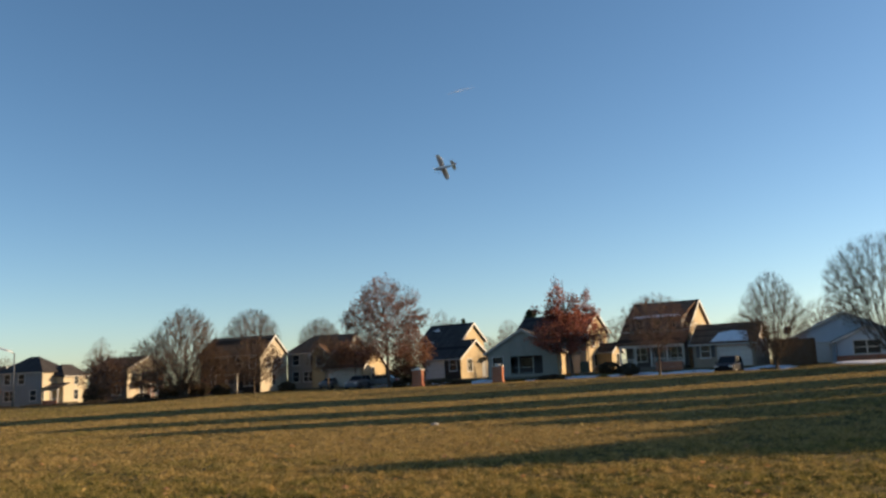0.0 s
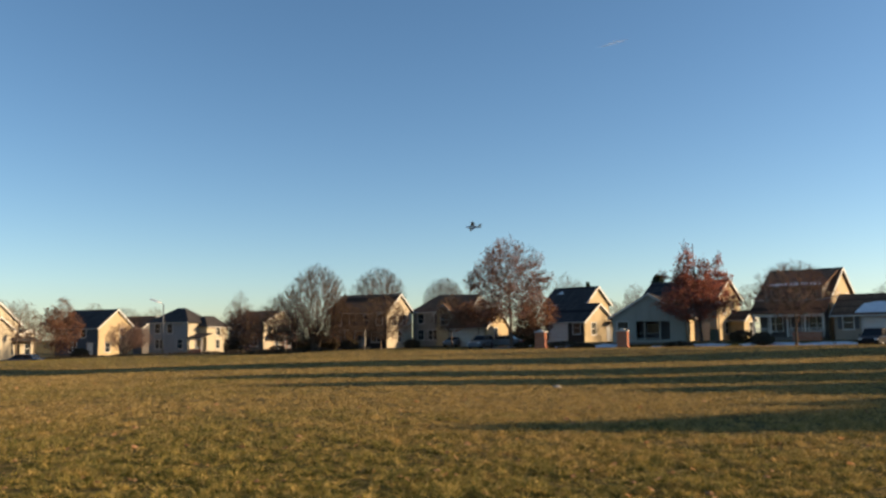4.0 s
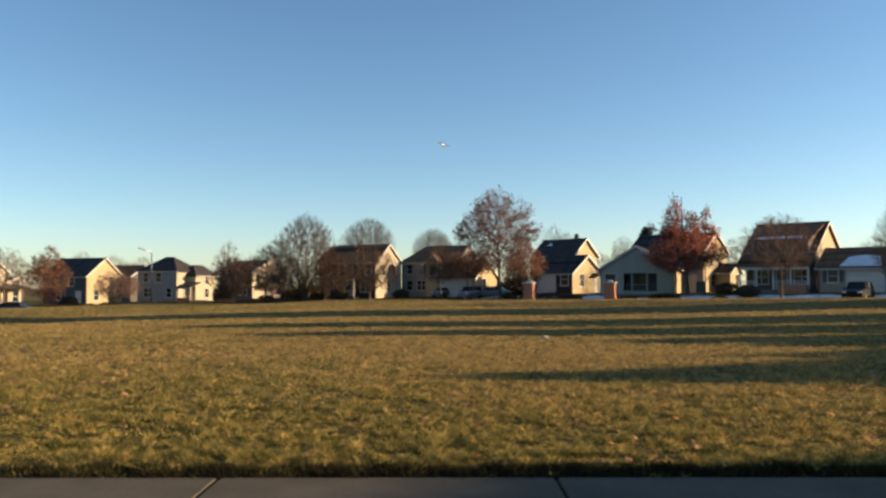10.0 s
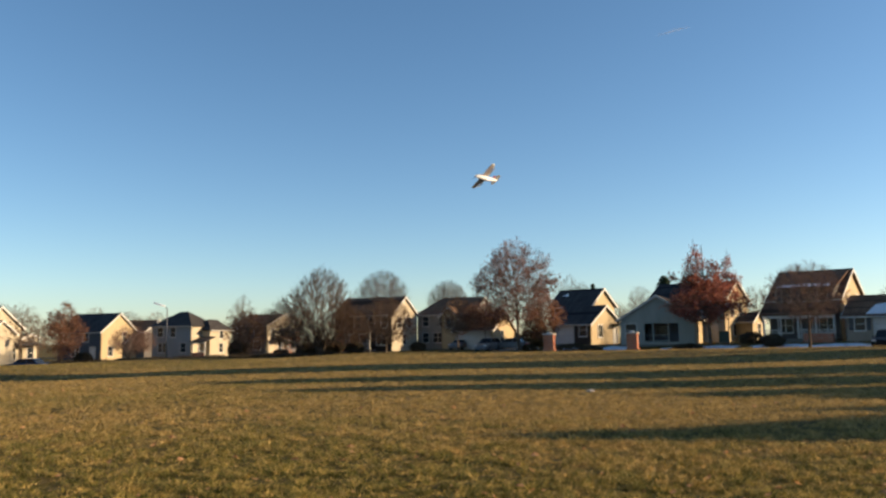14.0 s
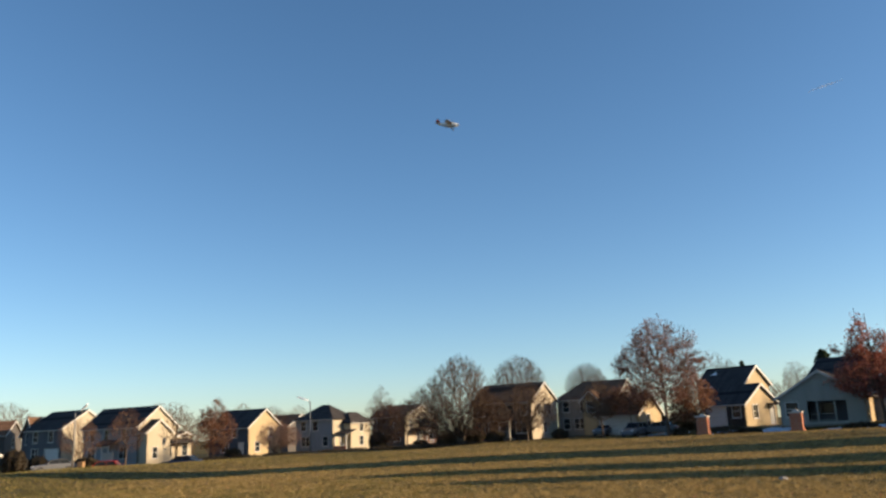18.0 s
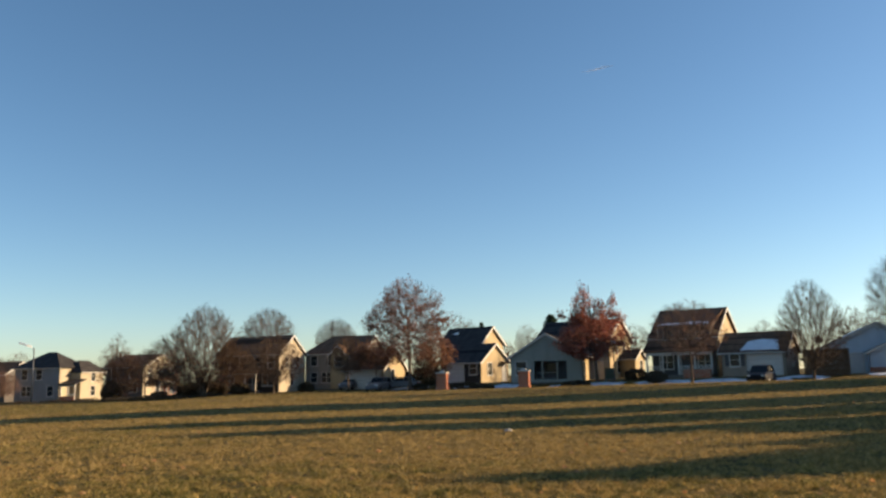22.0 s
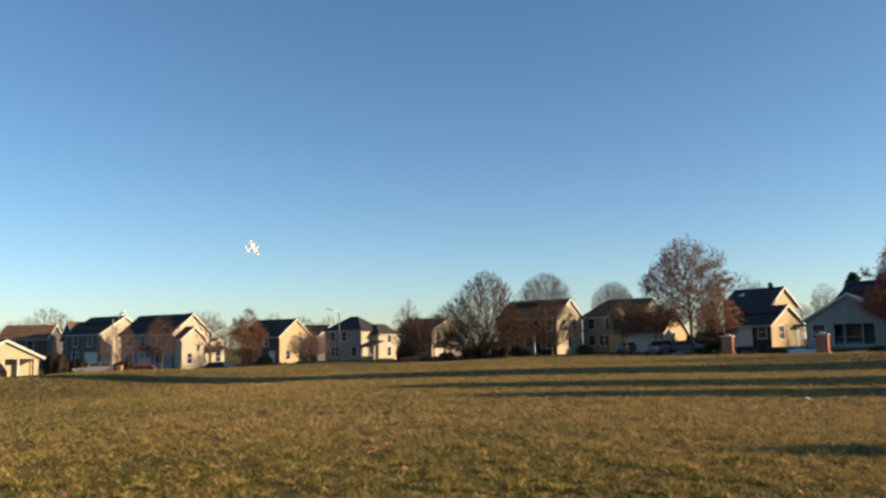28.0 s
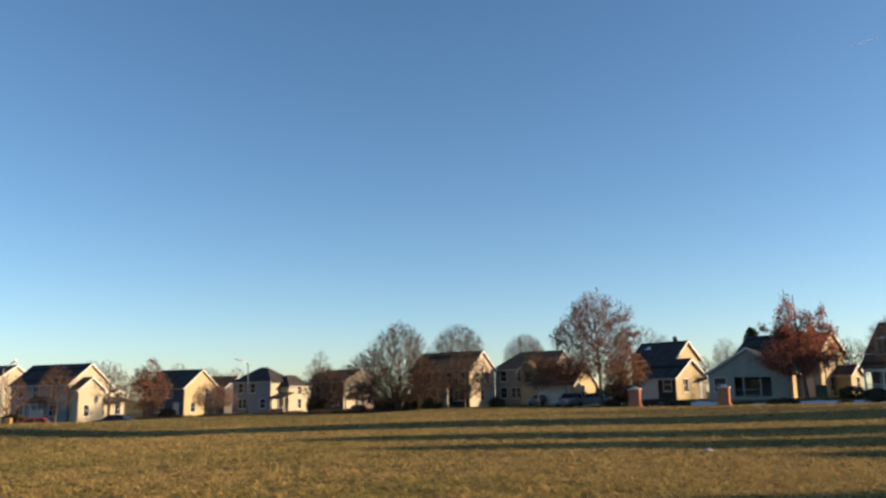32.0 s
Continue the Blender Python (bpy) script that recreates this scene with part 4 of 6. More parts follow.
def gathered(rng, p, k):
    """Sort points into k neighbourhoods: their middles and the number of the one that each point belongs to."""
    k = min(k, len(p))
    c = p[rng.choice(len(p), k, replace=False)]
    for turn in range(3):
        near = ((c ** 2).sum(1)[None] - 2 * p @ c.T).argmin(1)
        n = np.bincount(near, minlength=k)
        mid = np.stack([np.bincount(near, p[:, a], minlength=k) for a in range(3)], 1) / np.maximum(n, 1)[:, None]
        c = np.where(n[:, None] > 0, mid, c)
    return c, ((c ** 2).sum(1)[None] - 2 * p @ c.T).argmin(1)


def tree(label, m, top, lobes, habit, seed, tips=5000, forks=(18, 110, 900), leaves=0, leaf=None, leaf_size=0.1, clumps=0.6, twig=None, group="", girth=0.0, lean=0.0, fine=0.0075, inner=0.25, lumpy=0.12, split=True, stems=()):
    """A tree up to the height top above the datum: trunk, limbs that fork three times, twigs and, if it has them, leaves in clumps."""
    rng = np.random.default_rng(seed)
    twig = twig or TWIG
    H = top - m.translation.z
    lobes = [(x, y, z0 * H, z1 * H, r, prof) for x, y, z0, z1, r, prof in lobes]
    leave, reach, arch = HABITS[habit]
    girth = girth or 0.0155 * H
    tp = crown_tips(rng, lobes, tips, inner, lumpy)
    c3, at3 = gathered(rng, tp, forks[2])
    c2, at2 = gathered(rng, c3, forks[1])
    c1, at1 = gathered(rng, c2 * np.array([1, 1, 0.75]), forks[0])
    c1 = c1 / np.array([1, 1, 0.75])
    sway = np.cumsum(rng.normal(size=(9, 2)) * 0.006 * H, 0) * np.linspace(0, 1, 9)[:, None]
    tz = np.linspace(0, reach * H, 9)
    axis = lambda z: np.array([np.interp(z, tz, sway[:, 0]) + lean * z, np.interp(z, tz, sway[:, 1]), z])
    thick = lambda z: girth * (1 - 0.82 * z / tz[-1]) if habit not in ("vase", "brush") else girth * (1 - 0.5 * z / tz[-1])
    # trunk with a flared foot
    ang = np.arange(12) * 2 * math.pi / 12
    rings = []
    for z, w in [(-0.5, 1.7), (0.0, 1.45), (0.02 * H, 1.15)] + [(z, 1.0) for z in tz[1:]]:
        c, r = axis(max(z, 0.0)), thick(max(z, 0.0)) * w
        rings.append([(c[0] + r * math.cos(a) * (1 + 0.06 * math.sin(3 * a + z)), c[1] + r * math.sin(a), z) for a in ang])
    root = thing("tree", m, label, "tree", group)
    part("trunk", Geo().loft(rings), BARK, root, smooth=True)
    for sx, sy, share in stems:                            # further trunks from the same foot
        b = axis(share * H) + np.array([sx, sy, 0])
        part("trunk", tube_mesh([(np.array([sx * 0.3, sy * 0.3, -0.4]), b * 0.5 + np.array([sx * 0.2, 0, 0]), girth, girth * 0.8), (b * 0.5 + np.array([sx * 0.2, 0, 0]), b, girth * 0.8, girth * 0.5)], 10), BARK, root, smooth=True)
    weigh = lambda n: fine * np.maximum(n, 1) ** 0.385
    n3 = np.bincount(at3, minlength=len(c3))
    n2 = np.bincount(at2, n3, minlength=len(c2))
    n1 = np.bincount(at1, n2, minlength=len(c1))
    p1, limbs = np.zeros_like(c1), [[] for q in c1]
    for i, c in enumerate(c1):
        z0 = min(reach * 0.98, leave(c[2] / H) + rng.normal() * 0.02) * H
        a = axis(max(z0, 0.08 * H))
        e = a + (c - a) * 0.62
        out = np.array([c[0] - a[0], c[1] - a[1], 0.0])
        ctl = a + (e - a) * 0.5 + out * 0.14 - np.array([0, 0, arch * 0.45 * max(0.0, e[2] - a[2])])
        q = np.linspace(0, 1, 6)[:, None]
        path = (1 - q) ** 2 * a + 2 * q * (1 - q) * ctl + q ** 2 * e
        path[1:-1] += rng.normal(size=(4, 3)) * 0.006 * H
        r0 = min(weigh(n1[i]), thick(min(z0, tz[-1])) * 0.75)
        rr = np.linspace(r0, r0 * 0.62, 6)
        limbs[i] += [(path[k], path[k + 1], rr[k], rr[k + 1]) for k in range(5)]
        p1[i] = e
    bend = lambda a, b, k: (a + b) * 0.5 + rng.normal(size=a.shape) * np.linalg.norm(b - a, axis=1, keepdims=True) * k
    a, p2 = p1[at1], p1[at1] + (c2 - p1[at1]) * 0.6
    mid = bend(a, p2, 0.07)
    for j, i in enumerate(at1):
        r = weigh(n2[j])
        limbs[i] += [(a[j], mid[j], r, r * 0.85), (mid[j], p2[j], r * 0.85, r * 0.7)]
    if split:
        for segs in limbs:
            part("limb", tube_mesh(segs, 6), BARK, root, smooth=True)
    else:
        tagged(part("limbwork", tube_mesh(sum(limbs, []), 5), BARK, root, smooth=True), kind="stuff")
    a, p3 = p2[at2], p2[at2] + (c3 - p2[at2]) * 0.6
    mid = bend(a, p3, 0.06)
    r = weigh(n3)
    tagged(part("branchwork", tube_mesh(list(zip(a, mid, r, r * 0.85)) + list(zip(mid, p3, r * 0.85, r * 0.7)), 4), twig, root), kind="stuff")
    a = p3[at3]
    mid = bend(a, tp, 0.06)
    w = fine * rng.uniform(0.8, 1.2, len(tp))
    # every shoot bears three short side twigs
    side = [(mid + (tp - mid) * rng.uniform(-0.6, 0.5, (len(tp), 1)), unit(unit(tp - a) + rng.normal(size=tp.shape) * 0.28) * np.linalg.norm(tp - a, axis=1, keepdims=True) * rng.uniform(0.3, 0.65, (len(tp), 1))) for k in range(3)]
    shoots = list(zip(mid, tp, w)) + [s for b, d in side for s in zip(b, b + d, w * 0.75)]
    tagged(part("twigwork", twig_mesh(list(zip(a, mid, w * 1.1, w)), shoots), twig, root), kind="stuff")
    if leaves:
        full = rng.uniform(0, 1, len(c2)) < clumps
        t = tp[full[at2[at3]]]
        pick = t[rng.integers(0, len(t), leaves)] + rng.normal(size=(leaves, 3)) * 0.17
        tagged(part("foliage", leaf_mesh(rng, pick, leaf_size), leaf, root), kind="stuff")
    return root


def build_trees():
    one = lambda r, prof, z0=0.12: [(0, 0, z0, 1.0, r, prof)]
    tree("broad oak with thin russet leaves beside the street", spot(3.87, 95), 13.15, [(-0.1, 0, 0.3, 1.0, 4.75, "round"), (-4.2, 0, 0.5, 0.72, 1.1, "round"), (4.2, 0, 0.52, 0.74, 1.0, "round")], "oak", 3, 5200, (26, 150, 1000), 10000, LEAF_OAK, 0.105, 0.66, TWIGRED, lumpy=0.16)
    tree("pyramidal red oak holding rust-red leaves", spot(16.85, 91), 12.5, [(-0.5, 0, 0.2, 0.66, 4.5, "skirt"), (-1.5, 0, 0.5, 1.0, 1.6, "spire"), (0.5, 0, 0.5, 0.78, 1.1, "egg"), (2.15, 0, 0.5, 0.88, 0.55, "egg"), (-3.9, 0, 0.57, 0.66, 0.5, "round"), (2.9, 0, 0.5, 0.66, 0.55, "round")], "leader", 7, 5200, (30, 160, 1000), 11500, LEAF_RED, 0.11, 0.66, TWIGRED, lean=-0.09, lumpy=0.15)
    tree("bare round-crowned tree with two trunks and dense upright limbs", spot(-10.0, 110), 11.9, [(0.2, 0, 0.08, 1.0, 4.6, "dome"), (-4.1, 0, 0.05, 0.7, 3.4, "dome"), (3.5, 0, 0.05, 0.6, 3.5, "dome"), (-2.2, 0, 0.04, 0.45, 4.0, "dome")], "brush", 11, 24000, (46, 320, 3200), fine=0.0066, girth=0.24, stems=((-0.8, 0.2, 0.24), (0.9, -0.2, 0.22)))
    tree("bare fan-shaped tree standing behind a roof", spot(-5.5, 151), 15.0, one(5.5, "fan", 0.25), "vase", 12, 8500, (34, 220, 1700), fine=0.0068, lumpy=0.06)
    tree("bare fan-shaped tree behind a hipped roof", spot(-0.85, 145), 12.5, one(4.2, "fan", 0.25), "vase", 13, 7000, (30, 190, 1400), fine=0.0068, lumpy=0.06)
    tree("small bare street tree before a porch", spot(22.75, 72), 7.75, one(3.3, "fan", 0.22), "oak", 14, 4200, (18, 110, 700), twig=TWIGPINK, fine=0.0068)
    tree("bare round tree beside a garage", spot(30.2, 70), 8.95, one(2.9, "egg", 0.1), "brush", 15, 9000, (44, 240, 1500), fine=0.0036, girth=0.13, lumpy=0.05)
    tree("tall bare tree before a pale blue house", spot(36.8, 64), 10.4, one(4.4, "fan", 0.16), "brush", 16, 8500, (44, 240, 1500), fine=0.004, girth=0.17, lumpy=0.07)
    tree("tall bare pyramidal tree with reddish twigs", spot(-53.1, 36), 10.0, [(-0.3, 0, 0.22, 1.0, 3.5, "spire"), (1.2, 0, 0.3, 0.82, 1.5, "egg"), (-1.6, 0, 0.3, 0.86, 1.5, "egg"), (-0.9, 0, 0.5, 0.98, 1.1, "egg")], "leader", 17, 5200, (44, 260, 1500), 2600, LEAF_DRY, 0.03, 0.5, TWIGRED, girth=0.24, lean=-0.09, fine=0.0042, lumpy=0.14)
    tree("small tree holding rust-brown leaves", spot(-26.5, 112), 7.2, [(0, 0, 0.12, 0.85, 2.6, "egg"), (0.5, 0, 0.4, 1.0, 1.4, "egg"), (-1.2, 0, 0.3, 0.86, 1.2, "egg")], "oak", 18, 2200, (16, 80, 480), 4800, LEAF_DRY, 0.11, 0.65, TWIGRED, lumpy=0.18)
    tree("small bare tree before a shaded tan house front", spot(-5.4, 104), 7.4, one(4.0, "dome", 0.12), "vase", 19, 6000, (24, 150, 1000), fine=0.0068)
    tree("small bare dark tree before a grey house", spot(-0.35, 101), 7.0, one(2.5, "dome", 0.25), "oak", 20, 3400, (16, 100, 700), fine=0.008)
    tree("low red-leaved tree beside a driveway", spot(5.75, 99), 6.9, [(0, 0, 0.18, 1.0, 2.3, "round"), (-1.6, 0, 0.2, 0.8, 1.8, "round")], "oak", 21, 2000, (14, 80, 450), 5200, LEAF_DRY, 0.11, 0.8, TWIGRED, fine=0.007)
    tree("low rust-leaved tree before a white garage", spot(1.55, 100), 6.0, [(0, 0, 0.48, 1.0, 3.3, "round")], "oak", 22, 2200, (14, 80, 450), 3600, LEAF_DRY, 0.095, 0.7, TWIGRED)
    tree("small ornamental tree with fine pinkish twigs", spot(-22.6, 108), 3.9, [(0, 0, 0.25, 1.0, 2.5, "dome"), (2.0, 0, 0.3, 0.9, 1.6, "dome")], "vase", 23, 3000, (18, 90, 520), 900, LEAF_PINK, 0.06, 0.8, TWIGPINK, fine=0.008)
    tree("thin bare street tree before a white house", spot(-27.9, 100), 5.2, one(1.5, "egg", 0.3), "oak", 24, 500, (10, 40, 160))
    tree("bare brown tree before the shaded front of a white house", spot(-31.9, 110), 6.3, one(2.6, "egg", 0.2), "oak", 27, 1700, (14, 70, 420), twig=TWIGRED, fine=0.008)
    tree("low bare reddish tree beside the street", spot(-34.6, 108), 5.0, one(2.6, "dome", 0.2), "vase", 28, 1600, (14, 70, 420), twig=TWIGRED, fine=0.008)
    tree("thin bare tree beside a sunlit gable", spot(-28.9, 106), 6.0, one(2.0, "egg", 0.25), "oak", 29, 700, (12, 50, 220))
    tree("bare pointed tree behind the brick house", spot(-15.2, 150), 10.4, [(0, 0, 0.3, 1.0, 2.6, "egg"), (-1.0, 0, 0.3, 0.85, 2.4, "egg")], "oak", 25, 2600, (18, 90, 600), fine=0.0085)
    tree("bare dense tree before the brick house", spot(-14.9, 116), 6.0, one(3.0, "dome", 0.05), "vase", 26, 5200, (20, 130, 900), twig=TWIGRED, fine=0.0095)
    tree("twiggy bare tree beside the brick house", spot(-13.6, 112), 6.4, one(2.0, "egg", 0.2), "oak", 30, 1200, (12, 60, 320), fine=0.008)
    # woods and garden trees far behind the roofs
    far = ((-46.6, 175, 9.5, 9), (-43.3, 165, 13.0, 9.5), (-45.0, 185, 10.5, 8), (-38.6, 170, 11.4, 11), (-40.5, 190, 9.5, 8), (-28.8, 165, 10.6, 9), (-22.6, 170, 9.5, 9), (-24.5, 180, 10.6, 8), (-20.8, 175, 9.6, 8), (-12.4, 165, 10.0, 8),
           (-29.9, 150, 9.8, 7), (7.75, 150, 13.0, 6), (8.6, 155, 12.0, 5), (12.6, 150, 10.2, 8), (20.0, 140, 9.0, 8), (22.4, 125, 11.0, 7), (24.4, 130, 10.2, 6), (28.2, 128, 8.2, 6), (29.4, 140, 7.8, 6), (33.2, 115, 8.5, 8), (34.6, 125, 9.0, 8), (-50.5, 150, 9.0, 10), (-55.5, 160, 9.5, 10), (-48.2, 160, 9.0, 8), (10.8, 160, 8.0, 8))
    kinds = []
    for k, (az, d, h, w) in enumerate(far[:3]):
        m = spot(az, d)
        kinds.append(tree("bare tree in the gardens behind the houses", m, m.translation.z + h, one(w / 2, ("dome", "round", "egg")[k], 0.2) if k != 1 else [(0, 0, 0.45, 1.0, 3.2, "round"), (2.8, 0, 0.4, 0.72, 2.4, "round"), (-2.6, 0, 0.4, 0.8, 1.8, "round")], ("vase", "oak", "oak")[k], 40 + k, 2400, (18, 90, 560), fine=0.009, group="bare trees behind the houses", split=False))
    for i, (az, d, h, w) in enumerate(far[3:]):
        c = copy_thing(kinds[i % 3], spot(az, d, i * 77))
        c.scale = (w / far[i % 3][3], w / far[i % 3][3], h / far[i % 3][2])


build_trees()


def conifer(label, m, h, w, seed, group="", rounded=False):
    """A spruce: trunk and whorls of drooping sprays."""
    rng = np.random.default_rng(seed)
    root = thing("conifer", m, label, "tree", group)
    part("trunk", tube_mesh([(np.array([0, 0, -0.4]), np.array([0, 0, h * 0.97]), 0.018 * h, 0.02)], 8), BARK, root)
    pts = []
    for i in range(int(h * 5)):
        z = 0.08 * h + 0.9 * h * i / (h * 5)
        r = w / 2 * (math.sqrt(max(0.02, 1 - (2 * z / h - 1.0) ** 2)) if rounded else (1 - z / h) ** 0.85) + 0.1
        for j in range(7):
            th = rng.uniform(0, 6.283)
            for q in np.linspace(0.25, 1.0, 6):
                rr = r * q * rng.uniform(0.8, 1.1)
                pts.append((math.cos(th) * rr, math.sin(th) * rr, z - 0.35 * rr * q + rng.normal() * 0.1))
    tagged(part("foliage", leaf_mesh(rng, np.array(pts), (0.36 if rounded else 0.26) * (h / 10) ** 0.5), EVERGREEN, root), kind="stuff")
    return root


conifer("dark evergreen tree behind a cream house", spot(9.35, 138), 10.0, 3.6, 1)
conifer("dark evergreen tree behind a sage house", spot(14.1, 122), 9.7, 2.4, 2, rounded=True)


# ---- street, walk and yards ----
strip("road", STREET, 8.0, ASPHALT, 0.012, "worn grey asphalt street round the field", "road", 0.1)


def offset_line(line, off):
    out = []
    for i, p in enumerate(line):
        a, b = Vector(line[max(0, i - 1)]), Vector(line[min(len(line) - 1, i + 1)])
        d = (b - a).normalized()
        out.append((p[0] - d.y * off, p[1] + d.x * off))
    return out


for off in (4.15, -4.15):
    strip("kerb", offset_line(STREET, off), 0.16, KERB, 0.1, "weathered concrete kerb along the street", "kerb", 0.25)


def build_path():
    """The concrete walk before the camera: single slabs with open joints."""
    root = new("pavement")
    tagged(root, "concrete walk of large slabs beside the lawn", "pavement", kind="structure")
    for i in range(-14, 15):
        x = 0.86 + i * 2.63
        g = Geo().bevel_box(x + 0.012, x + 2.618, 3.8, 6.32, -0.12, 0.015, 0.012)
        part("slab", g, WALK, root)


def build_soil_edge():
    """Bare soil between the walk and the turf, with a ragged far edge; near black for the turf's shade."""
    rng = np.random.default_rng(8)
    xs = np.arange(-24, 24, 0.09)
    far = 6.72 + 0.14 * rng.uniform(0, 1, len(xs)) + 0.05 * np.sin(xs * 2.3) + 0.04 * np.sin(xs * 5.9)
    g = Geo()
    g.loft([[(x, 6.322, -0.08), (x, q, -0.08), (x, q - 0.06, -0.012), (x, 6.36, -0.014), (x, 6.322, -0.02)] for x, q in zip(xs.tolist(), far.tolist())])
    tagged(part("soil_edge", g, SHADED_SOIL), "bare soil between walk and turf, blackened for the shade of the turf edge", "soil", kind="structure")


build_soil_edge()


build_path()


def build_shade_trees():
    """Evergreens beyond the sunny edge of the field, whose long shadows lie across the grass: tip of the shadow, height, width."""
    rows = ((1.4, 13.4, 9.5, 2.6), (5.4, 14.8, 9.5, 4.6), (7.8, 13.0, 9.0, 4.6), (8.4, 17.4, 10.0, 5.4), (6.6, 22.0, 10.0, 4.4), (9.6, 20.6, 9.5, 5.4), (-5.0, 26.0, 11.0, 4.4), (-9.0, 32.2, 13.0, 6.6), (1.0, 32.9, 13.0, 6.6),
            (-46.0, 43.0, 24.0, 7.0), (-32.0, 46.0, 24.0, 9.0), (-16.0, 47.5, 23.0, 13.0), (0.0, 49.0, 22.0, 12.0), (14.0, 47.0, 22.0, 12.0), (0.0, 4.4, 10.5, 6.0), (1.4, 5.4, 10.0, 6.0))
    for i, (tip, y, h, w) in enumerate(rows):
        x, y = tip + h / math.tan(SUN_EL) * math.sin(SUN_AZ), y + h / math.tan(SUN_EL) * math.cos(SUN_AZ)
        conifer("dense rounded evergreen at the sunny edge of the field", pose(x, y, ground_z(x, y)), h, w, 60 + i, group="evergreens beside the field", rounded=True)


build_shade_trees()


def build_grass():
    """Tufts of short grass over the field."""
    rng = np.random.default_rng(5)
    n = 980000
    dist = 6.5 * (92.0 / 6.5) ** rng.uniform(0, 1, n) ** 1.1
    az = np.radians(rng.uniform(-60, 40, n))
    x, y = dist * np.sin(az), dist * np.cos(az)
    cell = 0.05 + 0.007 * dist
    x, y = x + rng.normal(size=n) * cell, y + rng.normal(size=n) * cell
    half = street_gap(x, y)
    ok = (y > 6.36) & (half > 4.3) & (rng.uniform(0, 1, n) < 0.22 + 3.0 * np.clip(y - 6.6 + 0.1 * np.sin(x * 4.1), 0, 1))
    x, y, dist = x[ok], y[ok], dist[ok]
    n = len(x)
    def lumps(scale, seed):
        """Smooth random field, for tufts."""
        tab = np.random.default_rng(seed).uniform(0, 1, (256, 256))
        u, v = x / scale, y / scale
        i, j = np.floor(u).astype(int), np.floor(v).astype(int)
        fu, fv = smooth_np(u - i), smooth_np(v - j)
        at = lambda a, b: tab[(i + a) % 256, (j + b) % 256]
        return (at(0, 0) * (1 - fu) + at(1, 0) * fu) * (1 - fv) + (at(0, 1) * (1 - fu) + at(1, 1) * fu) * fv

    tuft = 0.65 * lumps(0.12, 1) + 0.35 * lumps(0.5, 2)
    tuft = np.clip(0.5 + (tuft - 0.5) * 1.7, 0, 1)
    keep = rng.uniform(0, 1, n) < 0.35 + 1.3 * tuft
    x, y, dist, tuft = x[keep], y[keep], dist[keep], tuft[keep]
    n = len(x)
    h = (0.037 - 0.0001 * dist) * rng.uniform(0.5, 1.5, n) * (0.3 + 2.1 * tuft ** 1.5)
    w = (0.0022 + 0.00038 * dist) * rng.uniform(0.7, 1.3, n)
    th = rng.uniform(0, 2 * math.pi, n)
    lean = rng.normal(size=(n, 2)) * h[:, None] * 1.1
    gz = ground_height(x, y) - 0.022
    dx, dy = np.cos(th) * w, np.sin(th) * w
    v = np.stack([np.stack([x - dx, y - dy, gz], 1), np.stack([x + dx, y + dy, gz], 1), np.stack([x + lean[:, 0], y + lean[:, 1], gz + h], 1)], 1).reshape(-1, 3)
    g = Geo()
    g.v, g.f = v.tolist(), np.arange(3 * n).reshape(-1, 3).tolist()
    tagged(part("grass", g, BLADE), "short olive and straw winter grass blades", "grass", kind="stuff")


def build_fringe():
    """Dead, matted grass that hangs over the soil at the edge of the walk, coloured dark as its shaded side."""
    rng = np.random.default_rng(15)
    n = 120000
    x = rng.uniform(-14, 16, n)
    y = 6.33 + 0.4 * rng.uniform(0, 1, n) ** 0.8
    clump = 0.5 + 0.5 * np.sin(x * 7.1 + 2 * np.sin(x * 2.3)) * np.sin(x * 3.7 + y * 9)
    ok = rng.uniform(0, 1, n) < 0.25 + 0.75 * clump
    x, y, clump = x[ok], y[ok], clump[ok]
    n = len(x)
    h = rng.uniform(0.035, 0.1, n) * (0.6 + 0.8 * clump)
    th = rng.uniform(0, 2 * math.pi, n)
    dx, dy = np.cos(th) * 0.0045, np.sin(th) * 0.0045
    z = np.full(n, -0.02)
    v = np.stack([np.stack([x - dx, y - dy, z], 1), np.stack([x + dx, y + dy, z], 1), np.stack([x + rng.normal(size=n) * h * 0.6, y + rng.normal(size=n) * h * 0.6 - 0.02, z + h], 1)], 1).reshape(-1, 3)
    g = Geo()
    g.v, g.f = v.tolist(), np.arange(3 * n).reshape(-1, 3).tolist()
    m, nt, b = material("shaded_dead_grass", 0.9)
    geo = nt.nodes.new("ShaderNodeNewGeometry")
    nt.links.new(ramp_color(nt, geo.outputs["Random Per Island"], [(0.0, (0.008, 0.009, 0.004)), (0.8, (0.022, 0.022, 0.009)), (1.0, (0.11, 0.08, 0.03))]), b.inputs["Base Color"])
    tagged(part("grass_fringe", g, m), "matted dead grass along the walk, darkened for its shaded side", "grass", kind="stuff")


